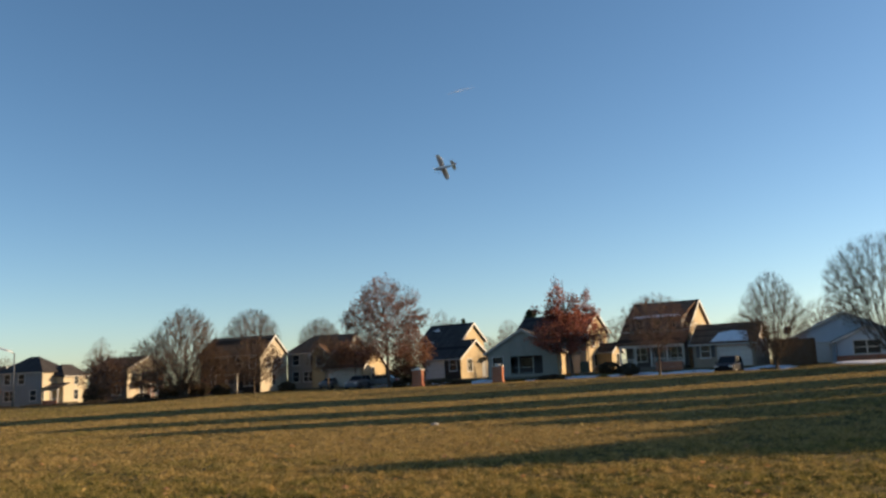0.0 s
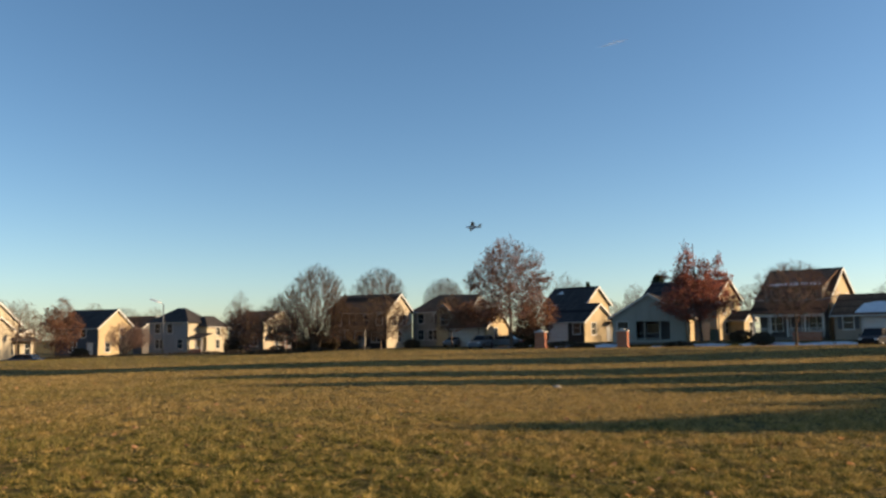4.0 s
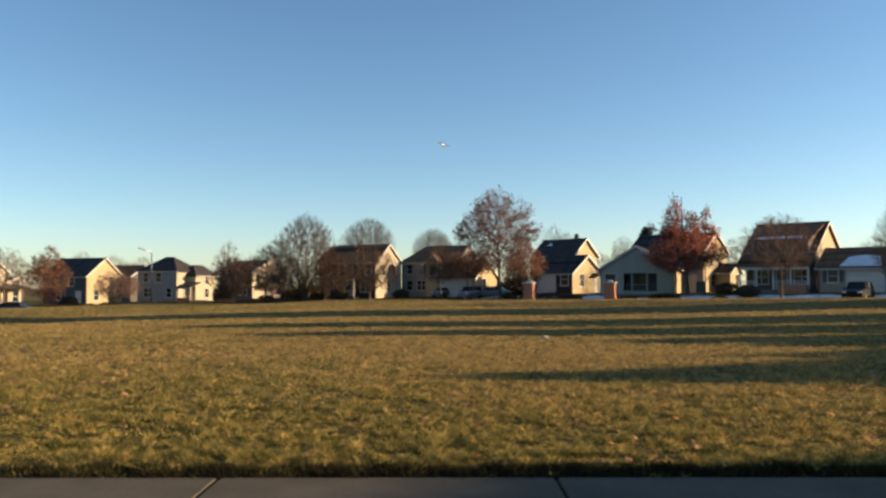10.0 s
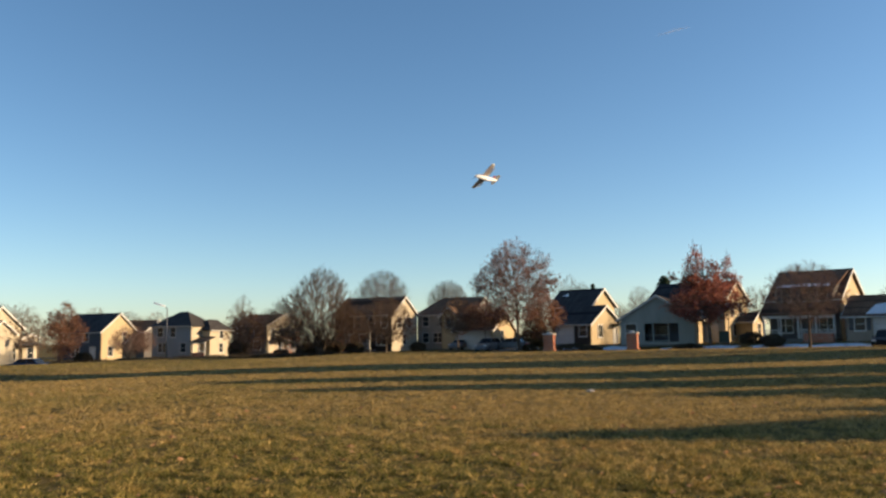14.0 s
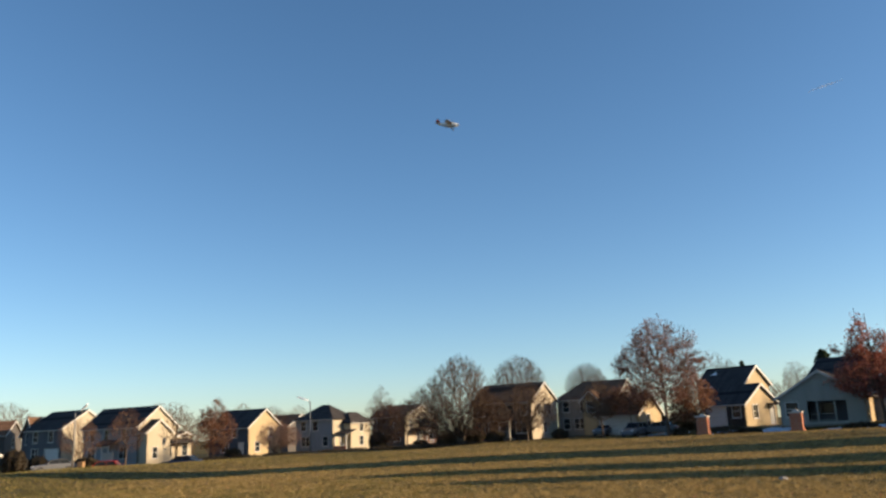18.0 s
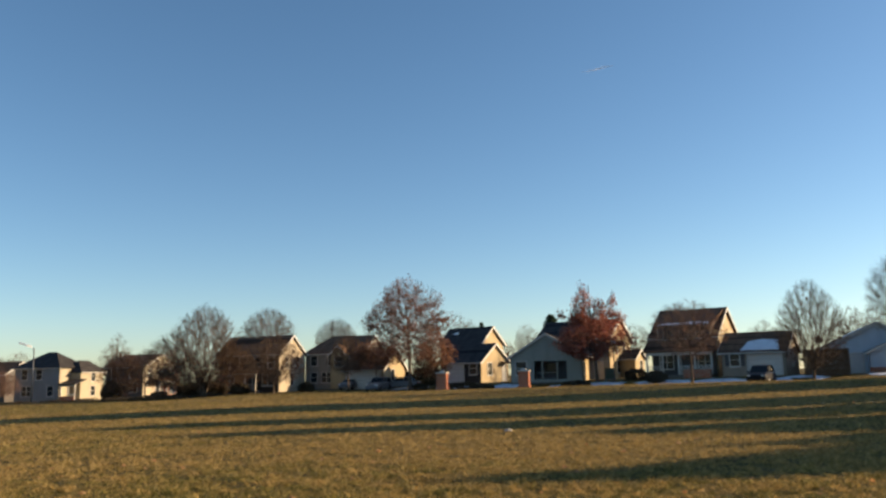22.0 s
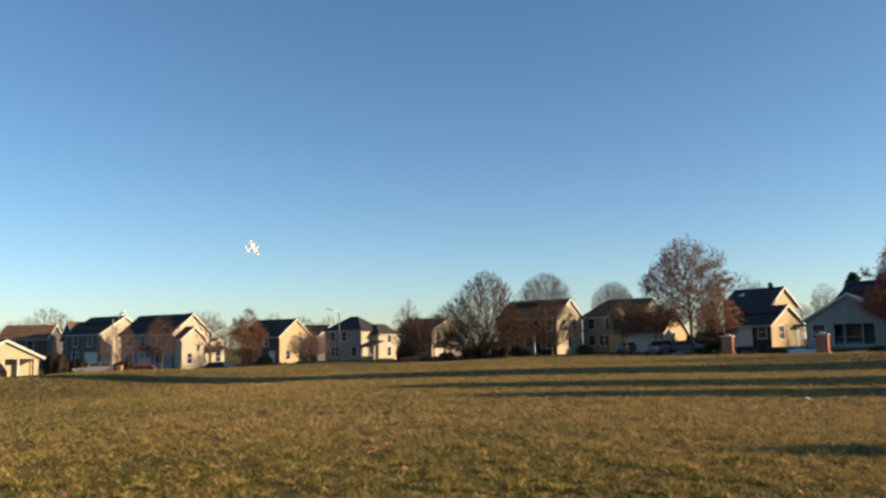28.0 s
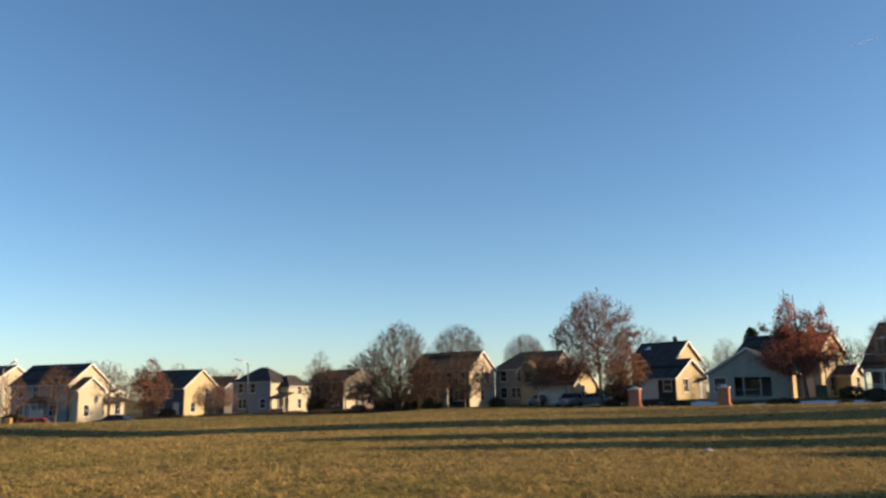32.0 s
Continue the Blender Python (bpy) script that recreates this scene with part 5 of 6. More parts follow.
def blade_material():
    """Grass blades: olive and straw, in patches of several metres and blade by blade."""
    m, nt, b = material("grass_blade", 0.8)
    g = nt.nodes.new("ShaderNodeNewGeometry")
    green = ramp_color(nt, g.outputs["Random Per Island"], [(0.0, (0.075, 0.077, 0.02)), (0.5, (0.18, 0.16, 0.042)), (1.0, (0.43, 0.33, 0.137))])
    straw = ramp_color(nt, g.outputs["Random Per Island"], [(0.0, (0.226, 0.163, 0.054)), (0.5, (0.357, 0.25, 0.092)), (1.0, (0.495, 0.361, 0.157))])
    near, wide = noise_tex(nt, 1.6, 5, 0.7), noise_tex(nt, 0.07, 4, 0.6)
    add = nt.nodes.new("ShaderNodeMath")
    add.operation = "MULTIPLY_ADD"
    add.inputs[1].default_value = 0.9
    nt.links.new(near, add.inputs[0])
    nt.links.new(wide, add.inputs[2])
    tc, sep = nt.nodes.new("ShaderNodeTexCoord"), nt.nodes.new("ShaderNodeSeparateXYZ")
    nt.links.new(tc.outputs["Object"], sep.inputs[0])
    damp = nt.nodes.new("ShaderNodeMapRange")            # greener turf towards the walk
    damp.inputs["From Min"].default_value, damp.inputs["From Max"].default_value = 8.0, 17.0
    damp.inputs["To Min"].default_value, damp.inputs["To Max"].default_value = -0.2, 0.05
    nt.links.new(sep.outputs[1], damp.inputs[0])
    both = nt.nodes.new("ShaderNodeMath")
    nt.links.new(add.outputs[0], both.inputs[0])
    nt.links.new(damp.outputs[0], both.inputs[1])
    west = nt.nodes.new("ShaderNodeMapRange")            # and down the slope to the west
    west.inputs["From Min"].default_value, west.inputs["From Max"].default_value = -32.0, 2.0
    west.inputs["To Min"].default_value, west.inputs["To Max"].default_value = -0.16, 0.03
    nt.links.new(sep.outputs[0], west.inputs[0])
    all3 = nt.nodes.new("ShaderNodeMath")
    nt.links.new(both.outputs[0], all3.inputs[0])
    nt.links.new(west.outputs[0], all3.inputs[1])
    share = ramp_color(nt, all3.outputs[0], [(0.8, (0, 0, 0)), (1.08, (1, 1, 1))])
    clump = ramp_color(nt, noise_tex(nt, 5.2, 3, 0.6), [(0.37, (0.25, 0.32, 0.21)), (0.49, (0.95, 0.95, 0.87)), (0.62, (2.05, 1.78, 1.5))])
    fade = nt.nodes.new("ShaderNodeMapRange")            # smoother, mown turf farther out
    fade.inputs["From Min"].default_value, fade.inputs["From Max"].default_value = 9.0, 17.0
    fade.inputs["To Min"].default_value, fade.inputs["To Max"].default_value = 1.0, 0.14
    nt.links.new(sep.outputs[1], fade.inputs[0])
    col = mix_color(nt, mix_color(nt, green, straw, share), clump, fade.outputs[0], "MULTIPLY")
    nt.links.new(col, b.inputs["Base Color"])
    tr = nt.nodes.new("ShaderNodeBsdfTranslucent")
    nt.links.new(col, tr.inputs[0])
    mx = nt.nodes.new("ShaderNodeMixShader")
    mx.inputs[0].default_value = 0.3
    nt.links.new(b.outputs[0], mx.inputs[1])
    nt.links.new(tr.outputs[0], mx.inputs[2])
    nt.links.new(mx.outputs[0], nt.nodes["Material Output"].inputs[0])
    return m


BLADE = blade_material()
build_grass()
build_fringe()


# ---- things at the street ----
def brick_pillar(label, az, d):
    r = thing("brick_pillar", spot(az, d, -20), label, "pillar", "brick entrance pillars")
    part("shaft", Geo().bevel_box(-0.5, 0.5, -0.5, 0.5, -0.3, 1.6, 0.02), BRICK, r)
    part("cap", Geo().bevel_box(-0.6, 0.6, -0.6, 0.6, 1.6, 1.74, 0.03), STONE, r, "pale cast-stone cap")
    part("finial", Geo().loft([[(-0.3, -0.3, 1.74), (0.3, -0.3, 1.74), (0.3, 0.3, 1.74), (-0.3, 0.3, 1.74)], [(-0.1, -0.1, 1.92), (0.1, -0.1, 1.92), (0.1, 0.1, 1.92), (-0.1, 0.1, 1.92)]]), STONE, r)
    part("plinth", Geo().bevel_box(-0.6, 0.6, -0.6, 0.6, -0.3, 0.2, 0.03), BRICK, r)


brick_pillar("red brick entrance pillar with pale stone cap", 5.97, 83)
brick_pillar("red brick entrance pillar with worn pale cap", 11.62, 80)


def paint(name, c, rough=0.4):
    m, nt, b = material(name, rough, 0.0)
    b.inputs["Specular IOR Level"].default_value = 0.12
    n = noise_tex(nt, 4, 3)
    nt.links.new(ramp_color(nt, n, [(0.3, tuple(v * 0.85 for v in c)), (0.7, c)]), b.inputs["Base Color"])
    return m


BLACKP, REDP, SILVERP, GREYP, BLUEP = paint("black_car_paint", (0.006, 0.006, 0.008)), paint("red_car_paint", (0.3, 0.015, 0.018)), paint("silver_car_paint", (0.15, 0.155, 0.165)), paint("grey_car_paint", (0.03, 0.032, 0.037)), paint("blue_car_paint", (0.012, 0.035, 0.09))
LAMPGLASS = mottled("lamp_lens", (0.7, 0.7, 0.68), (0.8, 0.8, 0.78), 5, 40, 0.15, 0.05, 0.002)
REDLENS = mottled("red_lens", (0.4, 0.02, 0.02), (0.5, 0.03, 0.03), 5, 40, 0.2, 0.05, 0.002)


def car(label, m, mat, suv=False):
    """Length along x, nose to -x; body lofted from cross-sections."""
    r = thing("car", m, label, "car")
    H = 0.32 if suv else 0.0
    L, W = 4.6, 0.9
    body = []
    for x, zt, w in ((-2.3, 0.55, 0.72), (-2.22, 0.72, 0.82), (-1.9, 0.82, 0.88), (-0.9, 0.95, 0.9), (0.2, 0.97, 0.9), (1.4, 0.98, 0.9), (2.1, 0.95, 0.86), (2.25, 0.85, 0.8), (2.3, 0.6, 0.74)):
        zt += H * 0.6
        zb = 0.28 + H * 0.35
        body.append([(x, -w * 0.92, zb), (x, -w, zb + 0.15), (x, -w, zt - 0.12), (x, -w * 0.9, zt), (x, w * 0.9, zt), (x, w, zt - 0.12), (x, w, zb + 0.15), (x, w * 0.92, zb)])
    part("body", Geo().loft(body), mat, r, smooth=False)
    zb, zt = 0.93 + H * 0.6, 1.42 + H
    back = 2.15 if suv else 1.75
    cab = [(-0.95, zb, 0.8), (-0.2, zt - 0.04, 0.66), (0.4, zt, 0.66), (back - 0.5, zt - 0.03, 0.66), (back, zb, 0.78)]
    part("cabin_glass", Geo().loft([[(x, -w, zb - 0.02), (x, -w, z), (x, w, z), (x, w, zb - 0.02)] for x, z, w in cab]), GLASS, r)
    part("roof", Geo().loft([[(x, -0.64, z), (x, -0.6, z + 0.04), (x, 0.6, z + 0.04), (x, 0.64, z)] for x, z in ((-0.25, zt - 0.06), (0.4, zt + 0.004), (back - 0.45, zt - 0.02))]), mat, r)
    for s in (-1, 1):
        for x0, x1 in ((-0.9, -0.22), (back - 0.04, back - 0.5), (0.52, 0.5)):
            part("pillar", Geo().tube((x0, s * 0.79, zb), (x1, s * 0.67, zt), 0.035, n=6), mat, r)
        part("mirror", Geo().bevel_box(-0.75, -0.6, s * 0.98 - 0.08, s * 0.98 + 0.08, zb, zb + 0.13, 0.02), mat, r)
        part("headlight", Geo().bevel_box(-2.28, -2.1, s * 0.62 - 0.16, s * 0.62 + 0.16, 0.62 + H * 0.5, 0.76 + H * 0.5, 0.02), LAMPGLASS, r)
        part("tail_light", Geo().bevel_box(2.2, 2.31, s * 0.65 - 0.14, s * 0.65 + 0.14, 0.68 + H * 0.5, 0.84 + H * 0.5, 0.02), REDLENS, r)
        for x in (-1.4, 1.4):
            R = 0.33 + H * 0.12
            y = s * 0.82
            ring = lambda yy, rad: [(x + rad * math.cos(q), yy, R + rad * math.sin(q)) for q in [2 * math.pi * k / 18 for k in range(18)]]
            wh = part("wheel", Geo().loft([ring(y - 0.11, R * 0.86), ring(y - 0.08, R), ring(y + 0.08, R), ring(y + 0.11, R * 0.86)]), RUBBER, r)
            part("rim", Geo().loft([ring(y + s * 0.1, R * 0.6), ring(y + s * 0.122, R * 0.5)]), METAL, wh)
    part("bumper", Geo().bevel_box(-2.36, -2.2, -0.72, 0.72, 0.34 + H * 0.3, 0.52 + H * 0.3, 0.03), mat, r)
    part("number_plate", Geo().box(2.301, 2.315, -0.25, 0.25, 0.6 + H * 0.5, 0.71 + H * 0.5), TRIM, r)
    return r


car("black sport utility vehicle parked on a driveway", spot(27.25, 79, 50), BLACKP, True)
car("red car parked along the street", spot(-33.3, 96, 20), REDP)
car("silver car parked along the street", spot(-36.0, 104, 40), SILVERP)
car("black sedan parked before a white house", spot(-48.1, 79, 58), BLACKP)
car("dark grey car parked before a white house", spot(-46.3, 80, 100), GREYP, True)
car("dark car parked before a bungalow", spot(-42.4, 88, 80), BLACKP, True)
car("silver car parked on a driveway", spot(-0.1, 106, 64), SILVERP)
car("pale grey van parked before a garage", spot(1.75, 98, 64), SILVERP, True)
car("pale car parked beside an oak", spot(3.3, 99, -20), SILVERP)
car("dark blue car parked along the street", spot(-28.6, 97, 0), BLUEP)
LAMPHEAD = mottled("white_enamel", (0.78, 0.8, 0.78), (0.86, 0.88, 0.86), 5, 40, 0.3, 0.05, 0.002)


# ---- lamps and poles ----
def tall_pole(label, az, d, h, arm, head):
    r = thing("street_lamp", spot(az, d, 0), label, "street lamp", "street lamps")
    part("base", Geo().bevel_box(-0.2, 0.2, -0.2, 0.2, -0.3, 0.25, 0.03), CONCRETE, r)
    part("pole", Geo().tube((0, 0, 0.25), (0, 0, h), 0.11, 0.07, 12), METAL, r, smooth=True)
    part("arm", Geo().tube((0, 0, h - 0.05), (arm, 0, h + abs(arm) * 0.35), 0.045, 0.04, 8), METAL, r)
    part("lamp_head", Geo().loft([[(arm + s * head * q, yy * w * head / 1.5, h + abs(arm) * 0.35 + zz + q * 0.5) for yy, zz in ((-1, 0), (1, 0), (0.8, 0.2), (-0.8, 0.2))] for q, w in ((0, 0.1), (0.3, 0.3), (0.9, 0.3), (1, 0.14))] if (s := (1 if arm > 0 else -1)) else []), LAMPHEAD, r)


tall_pole("galvanised street lamp with slanted pale head", -20.2, 113, 6.9, -0.3, 1.5)
tall_pole("galvanised street lamp with short arm", -35.0, 98, 6.2, 0.7, 0.7)


def post_lamp(label, az, d, h):
    r = thing("post_lamp", spot(az, d), label, "street lamp", "street lamps")
    part("post", Geo().tube((0, 0, -0.3), (0, 0, h - 0.5), 0.07, 0.045, 10), DARKTRIM, r)
    ring = lambda z, q: [(q * math.cos(a), q * math.sin(a), z) for a in [2 * math.pi * k / 14 for k in range(14)]]
    part("globe", Geo().loft([ring(h - 0.5, 0.08), ring(h - 0.42, 0.2), ring(h - 0.25, 0.27), ring(h - 0.08, 0.22), ring(h, 0.08)]), LAMPGLASS, r, "pale frosted globe", smooth=True)
    part("cap", Geo().loft([ring(h + 0.004, 0.14), ring(h + 0.08, 0.03)]), DARKTRIM, r)


post_lamp("dark lamp post with frosted globe beside an oak", 18.0, 90, 4.5)


def utility_box(az, d):
    r = thing("utility_box", spot(az, d, -20), "dark green metal utility cabinet on the verge", "utility box")
    part("cabinet", Geo().bevel_box(-0.5, 0.5, -0.4, 0.4, 0.1, 1.3, 0.04), HEDGEGREEN, r)
    part("pad", Geo().box(-0.65, 0.65, -0.55, 0.55, -0.3, 0.1), CONCRETE, r)
    part("door", Geo().box(-0.42, 0.42, -0.42, -0.401, 0.2, 1.2), HEDGEGREEN, r)


HEDGEGREEN = mottled("green_enamel", (0.02, 0.045, 0.03), (0.03, 0.06, 0.04), 3, 40, 0.5, 0.1, 0.002)
utility_box(17.7, 93)


# ---- shrubs ----
def shrub(label, az, d, w, dep, h, seed, mat=None, rz=-30):
    rng = np.random.default_rng(seed)
    r = thing("shrub", spot(az, d, rz), label, "shrub", "shrubs before the houses")
    n = int(900 * max(1.0, w * dep * h / 3))
    u = unit(rng.normal(size=(n, 3))) * rng.uniform(0.55, 1.0, (n, 1)) ** 0.4
    lump = 1 + 0.18 * np.sin(u[:, :1] * 9 + seed) * np.sin(u[:, 1:2] * 7)
    p = u * lump * np.array([w / 2, dep / 2, h * 0.55]) + np.array([0, 0, h * 0.42])
    p = p[p[:, 2] > -0.05]
    tagged(part("foliage", leaf_mesh(rng, p, 0.11), mat or HEDGE, r), kind="stuff")
    stems = [(np.array([0, 0, -0.2]) + rng.normal(size=3) * [w * 0.12, dep * 0.12, 0], q * 0.8, 0.025, 0.008) for q in p[rng.integers(0, len(p), 26)]]
    tagged(part("stems", tube_mesh(stems, 5), BARK, r), kind="stuff")


# Dark shrubs added in a row where the ground beyond the street lies shaded.
for i in range(10):
    shrub("dark planting row added for the shaded strip along the street", -26.4 + 1.85 * i, 104.0 - 0.3 * i, 4.2, 1.1, 1.1 - 0.03 * i, 150 + i, rz=26.4 - 1.85 * i)
for i, (az, d, w, dep, h, lab) in enumerate(((7.6, 93, 4.0, 1.2, 1.1, "dark clipped hedge before a garage"), (8.9, 92, 2.6, 1.2, 0.9, "low dark hedge beside a driveway"), (15.3, 87, 3.2, 1.4, 0.9, "low dark shrub before a sage house"),
        (20.7, 86, 2.2, 1.6, 1.2, "dark shrub beside a porch"), (-38.2, 108, 4.0, 2.4, 2.6, "overgrown dark shrubs beside a bungalow"), (-36.9, 110, 3.4, 2.0, 1.8, "bare brown shrubs beside a driveway"), (-34.2, 104, 4.4, 2.0, 1.5, "bare brown hedge along the street"),
        (-44.8, 86, 1.6, 1.6, 1.5, "rounded dark shrub beside a bungalow"), (-25.2, 118, 3.0, 1.6, 1.5, "dark shrub before a cream house"), (-12.6, 128, 3.0, 1.4, 0.8, "low dark shrubs before a brick house"), (-7.6, 108, 3.0, 1.4, 1.4, "dark shrubs below the windows"), (-9.4, 113, 5.0, 2.0, 1.9, "dark shrubs round the foot of a bare tree"), (-10.9, 114, 3.6, 1.8, 1.5, "low dark shrubs beside a bare tree"), (-15.6, 117, 3.0, 1.8, 2.4, "dark brown shrubs before a brick house"),
        (-3.2, 106, 2.4, 1.4, 1.2, "dark shrub at a house corner"), (4.6, 96, 1.8, 1.0, 0.9, "low brown shrub beside an oak"), (5.2, 107, 5.0, 2.0, 2.3, "dark shrubs between two houses"), (3.4, 112, 4.0, 2.0, 2.2, "dark shrubs behind an oak"), (19.4, 90, 2.4, 1.6, 1.2, "dark shrub beside a sunlit wall"), (-50.3, 76, 1.4, 1.4, 1.4, "rounded shrub before a brick base"))):
    shrub(lab, az, d, w, dep, h, 100 + i)


def fence(label, az, d, rz, n, h, mat, bw=0.14):
    r = thing("fence", spot(az, d, rz), label, "fence")
    for i in range(n):
        part("board", Geo().box(i * (bw + 0.01), i * (bw + 0.01) + bw, 0, 0.025, -0.4, h + 0.02 * math.sin(i * 7.3)), mat, r)
    for z in (0.4, h - 0.3):
        part("rail", Geo().box(0, n * (bw + 0.01), 0.026, 0.08, z, z + 0.09), mat, r)
    for i in range(0, n + 1, 12):
        part("post", Geo().box(i * (bw + 0.01) - 0.05, i * (bw + 0.01) + 0.05, 0.081, 0.18, -0.4, h + 0.1), mat, r)


fence("weathered brown board fence beside a garage", 30.0, 84, -38, 26, 2.5, FENCE)
fence("pale board fence beside a white house", -33.3, 112, -20, 14, 1.8, STONE)
fence("pale board fence beside a white wing", -15.6, 128, -20, 12, 1.5, TRIM)


def wheeled_bin(label, az, d, rz, mat):
    r = thing("wheeled_bin", spot(az, d, rz), label, "bin")
    ring = lambda w, e, z: [(-w, -e, z), (w, -e, z), (w, e, z), (-w, e, z)]
    part("body", Geo().loft([ring(0.24, 0.26, 0.06), ring(0.3, 0.34, 0.98)]), mat, r)
    part("lid", Geo().loft([ring(0.32, 0.37, 0.985), ring(0.31, 0.36, 1.02), ring(0.22, 0.24, 1.07)]), mat, r)
    for s in (-1, 1):
        part("wheel", Geo().tube((s * 0.27 - 0.03, 0.28, 0.1), (s * 0.27 + 0.03, 0.28, 0.1), 0.1, n=12), RUBBER, r)
    part("handle", Geo().tube((-0.22, 0.41, 0.94), (0.22, 0.41, 0.94), 0.016, n=6), mat, r)


BINTAN = paint("tan_plastic", (0.32, 0.2, 0.1), 0.6)
wheeled_bin("tan plastic wheeled bin beside a driveway", -44.1, 84, 30, BINTAN)
wheeled_bin("tan plastic wheeled bin standing at the street", -34.5, 100, 10, BINTAN)


# ---- snow left on the yards ----
def snow_patch(az0, az1, d0, d1, seed):
    rng = np.random.default_rng(seed)
    ring = []
    n = 40
    for k in range(n):
        q = 2 * math.pi * k / n
        az = (az0 + az1) / 2 + (az1 - az0) / 2 * math.cos(q) * (1 + 0.12 * rng.normal())
        d = (d0 + d1) / 2 + (d1 - d0) / 2 * math.sin(q) * (1 + 0.12 * rng.normal())
        x, y = d * math.sin(radians(az)), d * math.cos(radians(az))
        ring.append((x, y, ground_z(x, y)))
    c = Vector((sum(p[0] for p in ring) / n, sum(p[1] for p in ring) / n, 0))
    inner = [(c.x + (p[0] - c.x) * 0.8, c.y + (p[1] - c.y) * 0.8) for p in ring]
    g = Geo().loft([[(p[0], p[1], p[2] - 0.03) for p in ring], [(x, y, ground_z(x, y) + 0.05) for x, y in inner]])
    tagged(part("snow", g, SNOW), "thin patch of old snow on a shaded lawn", "snow", kind="stuff")


for i, q in enumerate(((18.6, 23.0, 82.5, 88), (22.6, 26.3, 80, 86), (28.2, 31.2, 80, 85), (11.9, 15.4, 87, 91), (15.2, 18.4, 85.5, 90), (33.6, 38.5, 82, 87), (6.6, 8.4, 93, 97), (9.6, 11.6, 91.5, 96), (-30.5, -28.0, 112, 116), (2.0, 5.4, 98, 101))):
    snow_patch(*q, 200 + i)


# ---- litter and leaves on the field ----
PAPER = mottled("wet_paper", (0.3, 0.28, 0.25), (0.45, 0.42, 0.38), 14, 60, 0.8, 0.4, 0.004)


def build_litter():
    r = thing("litter", pose(2.88, 23.35, ground_z(2.88, 23.35), 0, 0, 20), "crumpled white paper litter lying on the grass", "litter")
    rng = np.random.default_rng(9)
    ring = lambda z, k: [(k * 0.17 * math.cos(a) * rng.uniform(0.7, 1.2), k * 0.11 * math.sin(a) * rng.uniform(0.7, 1.2), z) for a in [2 * math.pi * i / 9 for i in range(9)]]
    part("crumpled_sheet", Geo().loft([ring(0.0, 0.7), ring(0.03, 0.8), ring(0.06, 0.55), ring(0.08, 0.2)]), PAPER, r)


build_litter()


def build_leaves():
    rng = np.random.default_rng(31)
    n = 330
    d = 6.9 * (40 / 6.9) ** rng.uniform(0, 1, n) ** 1.4
    az = np.radians(rng.uniform(-58, 40, n))
    x, y = d * np.sin(az), d * np.cos(az)
    s = rng.uniform(0.025, 0.06, n) * (1 + 0.01 * d)
    g = Geo()
    for i in range(n):
        if y[i] < 6.6:
            continue
        a, tilt = rng.uniform(0, 6.28), rng.uniform(0.1, 0.9)
        u = Vector((math.cos(a), math.sin(a), 0)) * s[i]
        w = Vector((-math.sin(a) * math.cos(tilt), math.cos(a) * math.cos(tilt), math.sin(tilt))) * s[i] * 0.7
        c = Vector((x[i], y[i], ground_z(x[i], y[i]) + 0.035))
        k = Vector((0, 0, s[i] * 0.3))
        g.poly([c - u, c - w + k * 0.5, c + k]).poly([c - w + k * 0.5, c + u, c + k]).poly([c + u, c + w + k * 0.5, c + k]).poly([c + w + k * 0.5, c - u, c + k])
    tagged(part("fallen_leaves", g, LEAF_FALLEN), "scattered curled orange-brown fallen leaves on the grass", "leaves", kind="stuff")


build_leaves()


# ---- contrail of an airliner, very far off ----
def build_contrail():
    """The trail, 130 m of it in view, behind its head at the origin."""
    m, nt, b = material("ice_trail", 1.0)
    b.inputs["Base Color"].default_value = (0.85, 0.87, 0.9, 1)
    b.inputs["Alpha"].default_value = 0.2
    rng = np.random.default_rng(77)
    rings = []
    for k in range(90):                                   # ragged, and thinning out behind
        q = k / 89
        r = 4.2 * math.sin(math.pi * (0.04 + 0.9 * q)) * rng.uniform(0.75, 1.2)
        y, z = rng.normal(size=2) * 0.6
        rings.append([(-132 * (1 - q), y + r * math.cos(w), z + r * math.sin(w)) for w in [2 * math.pi * i / 10 for i in range(10)]])
    g = Geo().loft(rings)
    return tagged(part("contrail", g, m), "faint short white contrail drifting high in the sky", "contrail")


contrail = build_contrail()


# ---- the model aeroplane ----
FOAM = mottled("white_foam", (0.76, 0.75, 0.71), (0.84, 0.83, 0.79), 6, 60, 0.5, 0.1, 0.001)
DECAL = mottled("dark_decal", (0.03, 0.035, 0.05), (0.05, 0.055, 0.07), 6, 60, 0.4, 0.05, 0.001)
PINK_SHADE = mottled("pink_wing_shade", (0.56, 0.48, 0.47), (0.64, 0.56, 0.55), 6, 60, 0.4, 0.05, 0.001)
SLATE_SHADE = mottled("slate_belly_shade", (0.3, 0.32, 0.38), (0.37, 0.39, 0.45), 6, 60, 0.4, 0.05, 0.001)
REDDECAL = mottled("red_decal", (0.2, 0.045, 0.04), (0.27, 0.06, 0.05), 6, 60, 0.4, 0.05, 0.001)


def aerofoil(chord, thick, n=7):
    up = [(0.5 * (1 - math.cos(math.pi * i / n))) for i in range(n + 1)]
    t = lambda q: thick * 2.6 * (0.2969 * math.sqrt(q) - 0.126 * q - 0.3516 * q * q + 0.2843 * q ** 3 - 0.1015 * q ** 4)
    return [(chord * (0.3 - q), t(q) + 0.002) for q in up] + [(chord * (0.3 - q), -0.4 * t(q) - 0.002) for q in reversed(up[1:-1])]


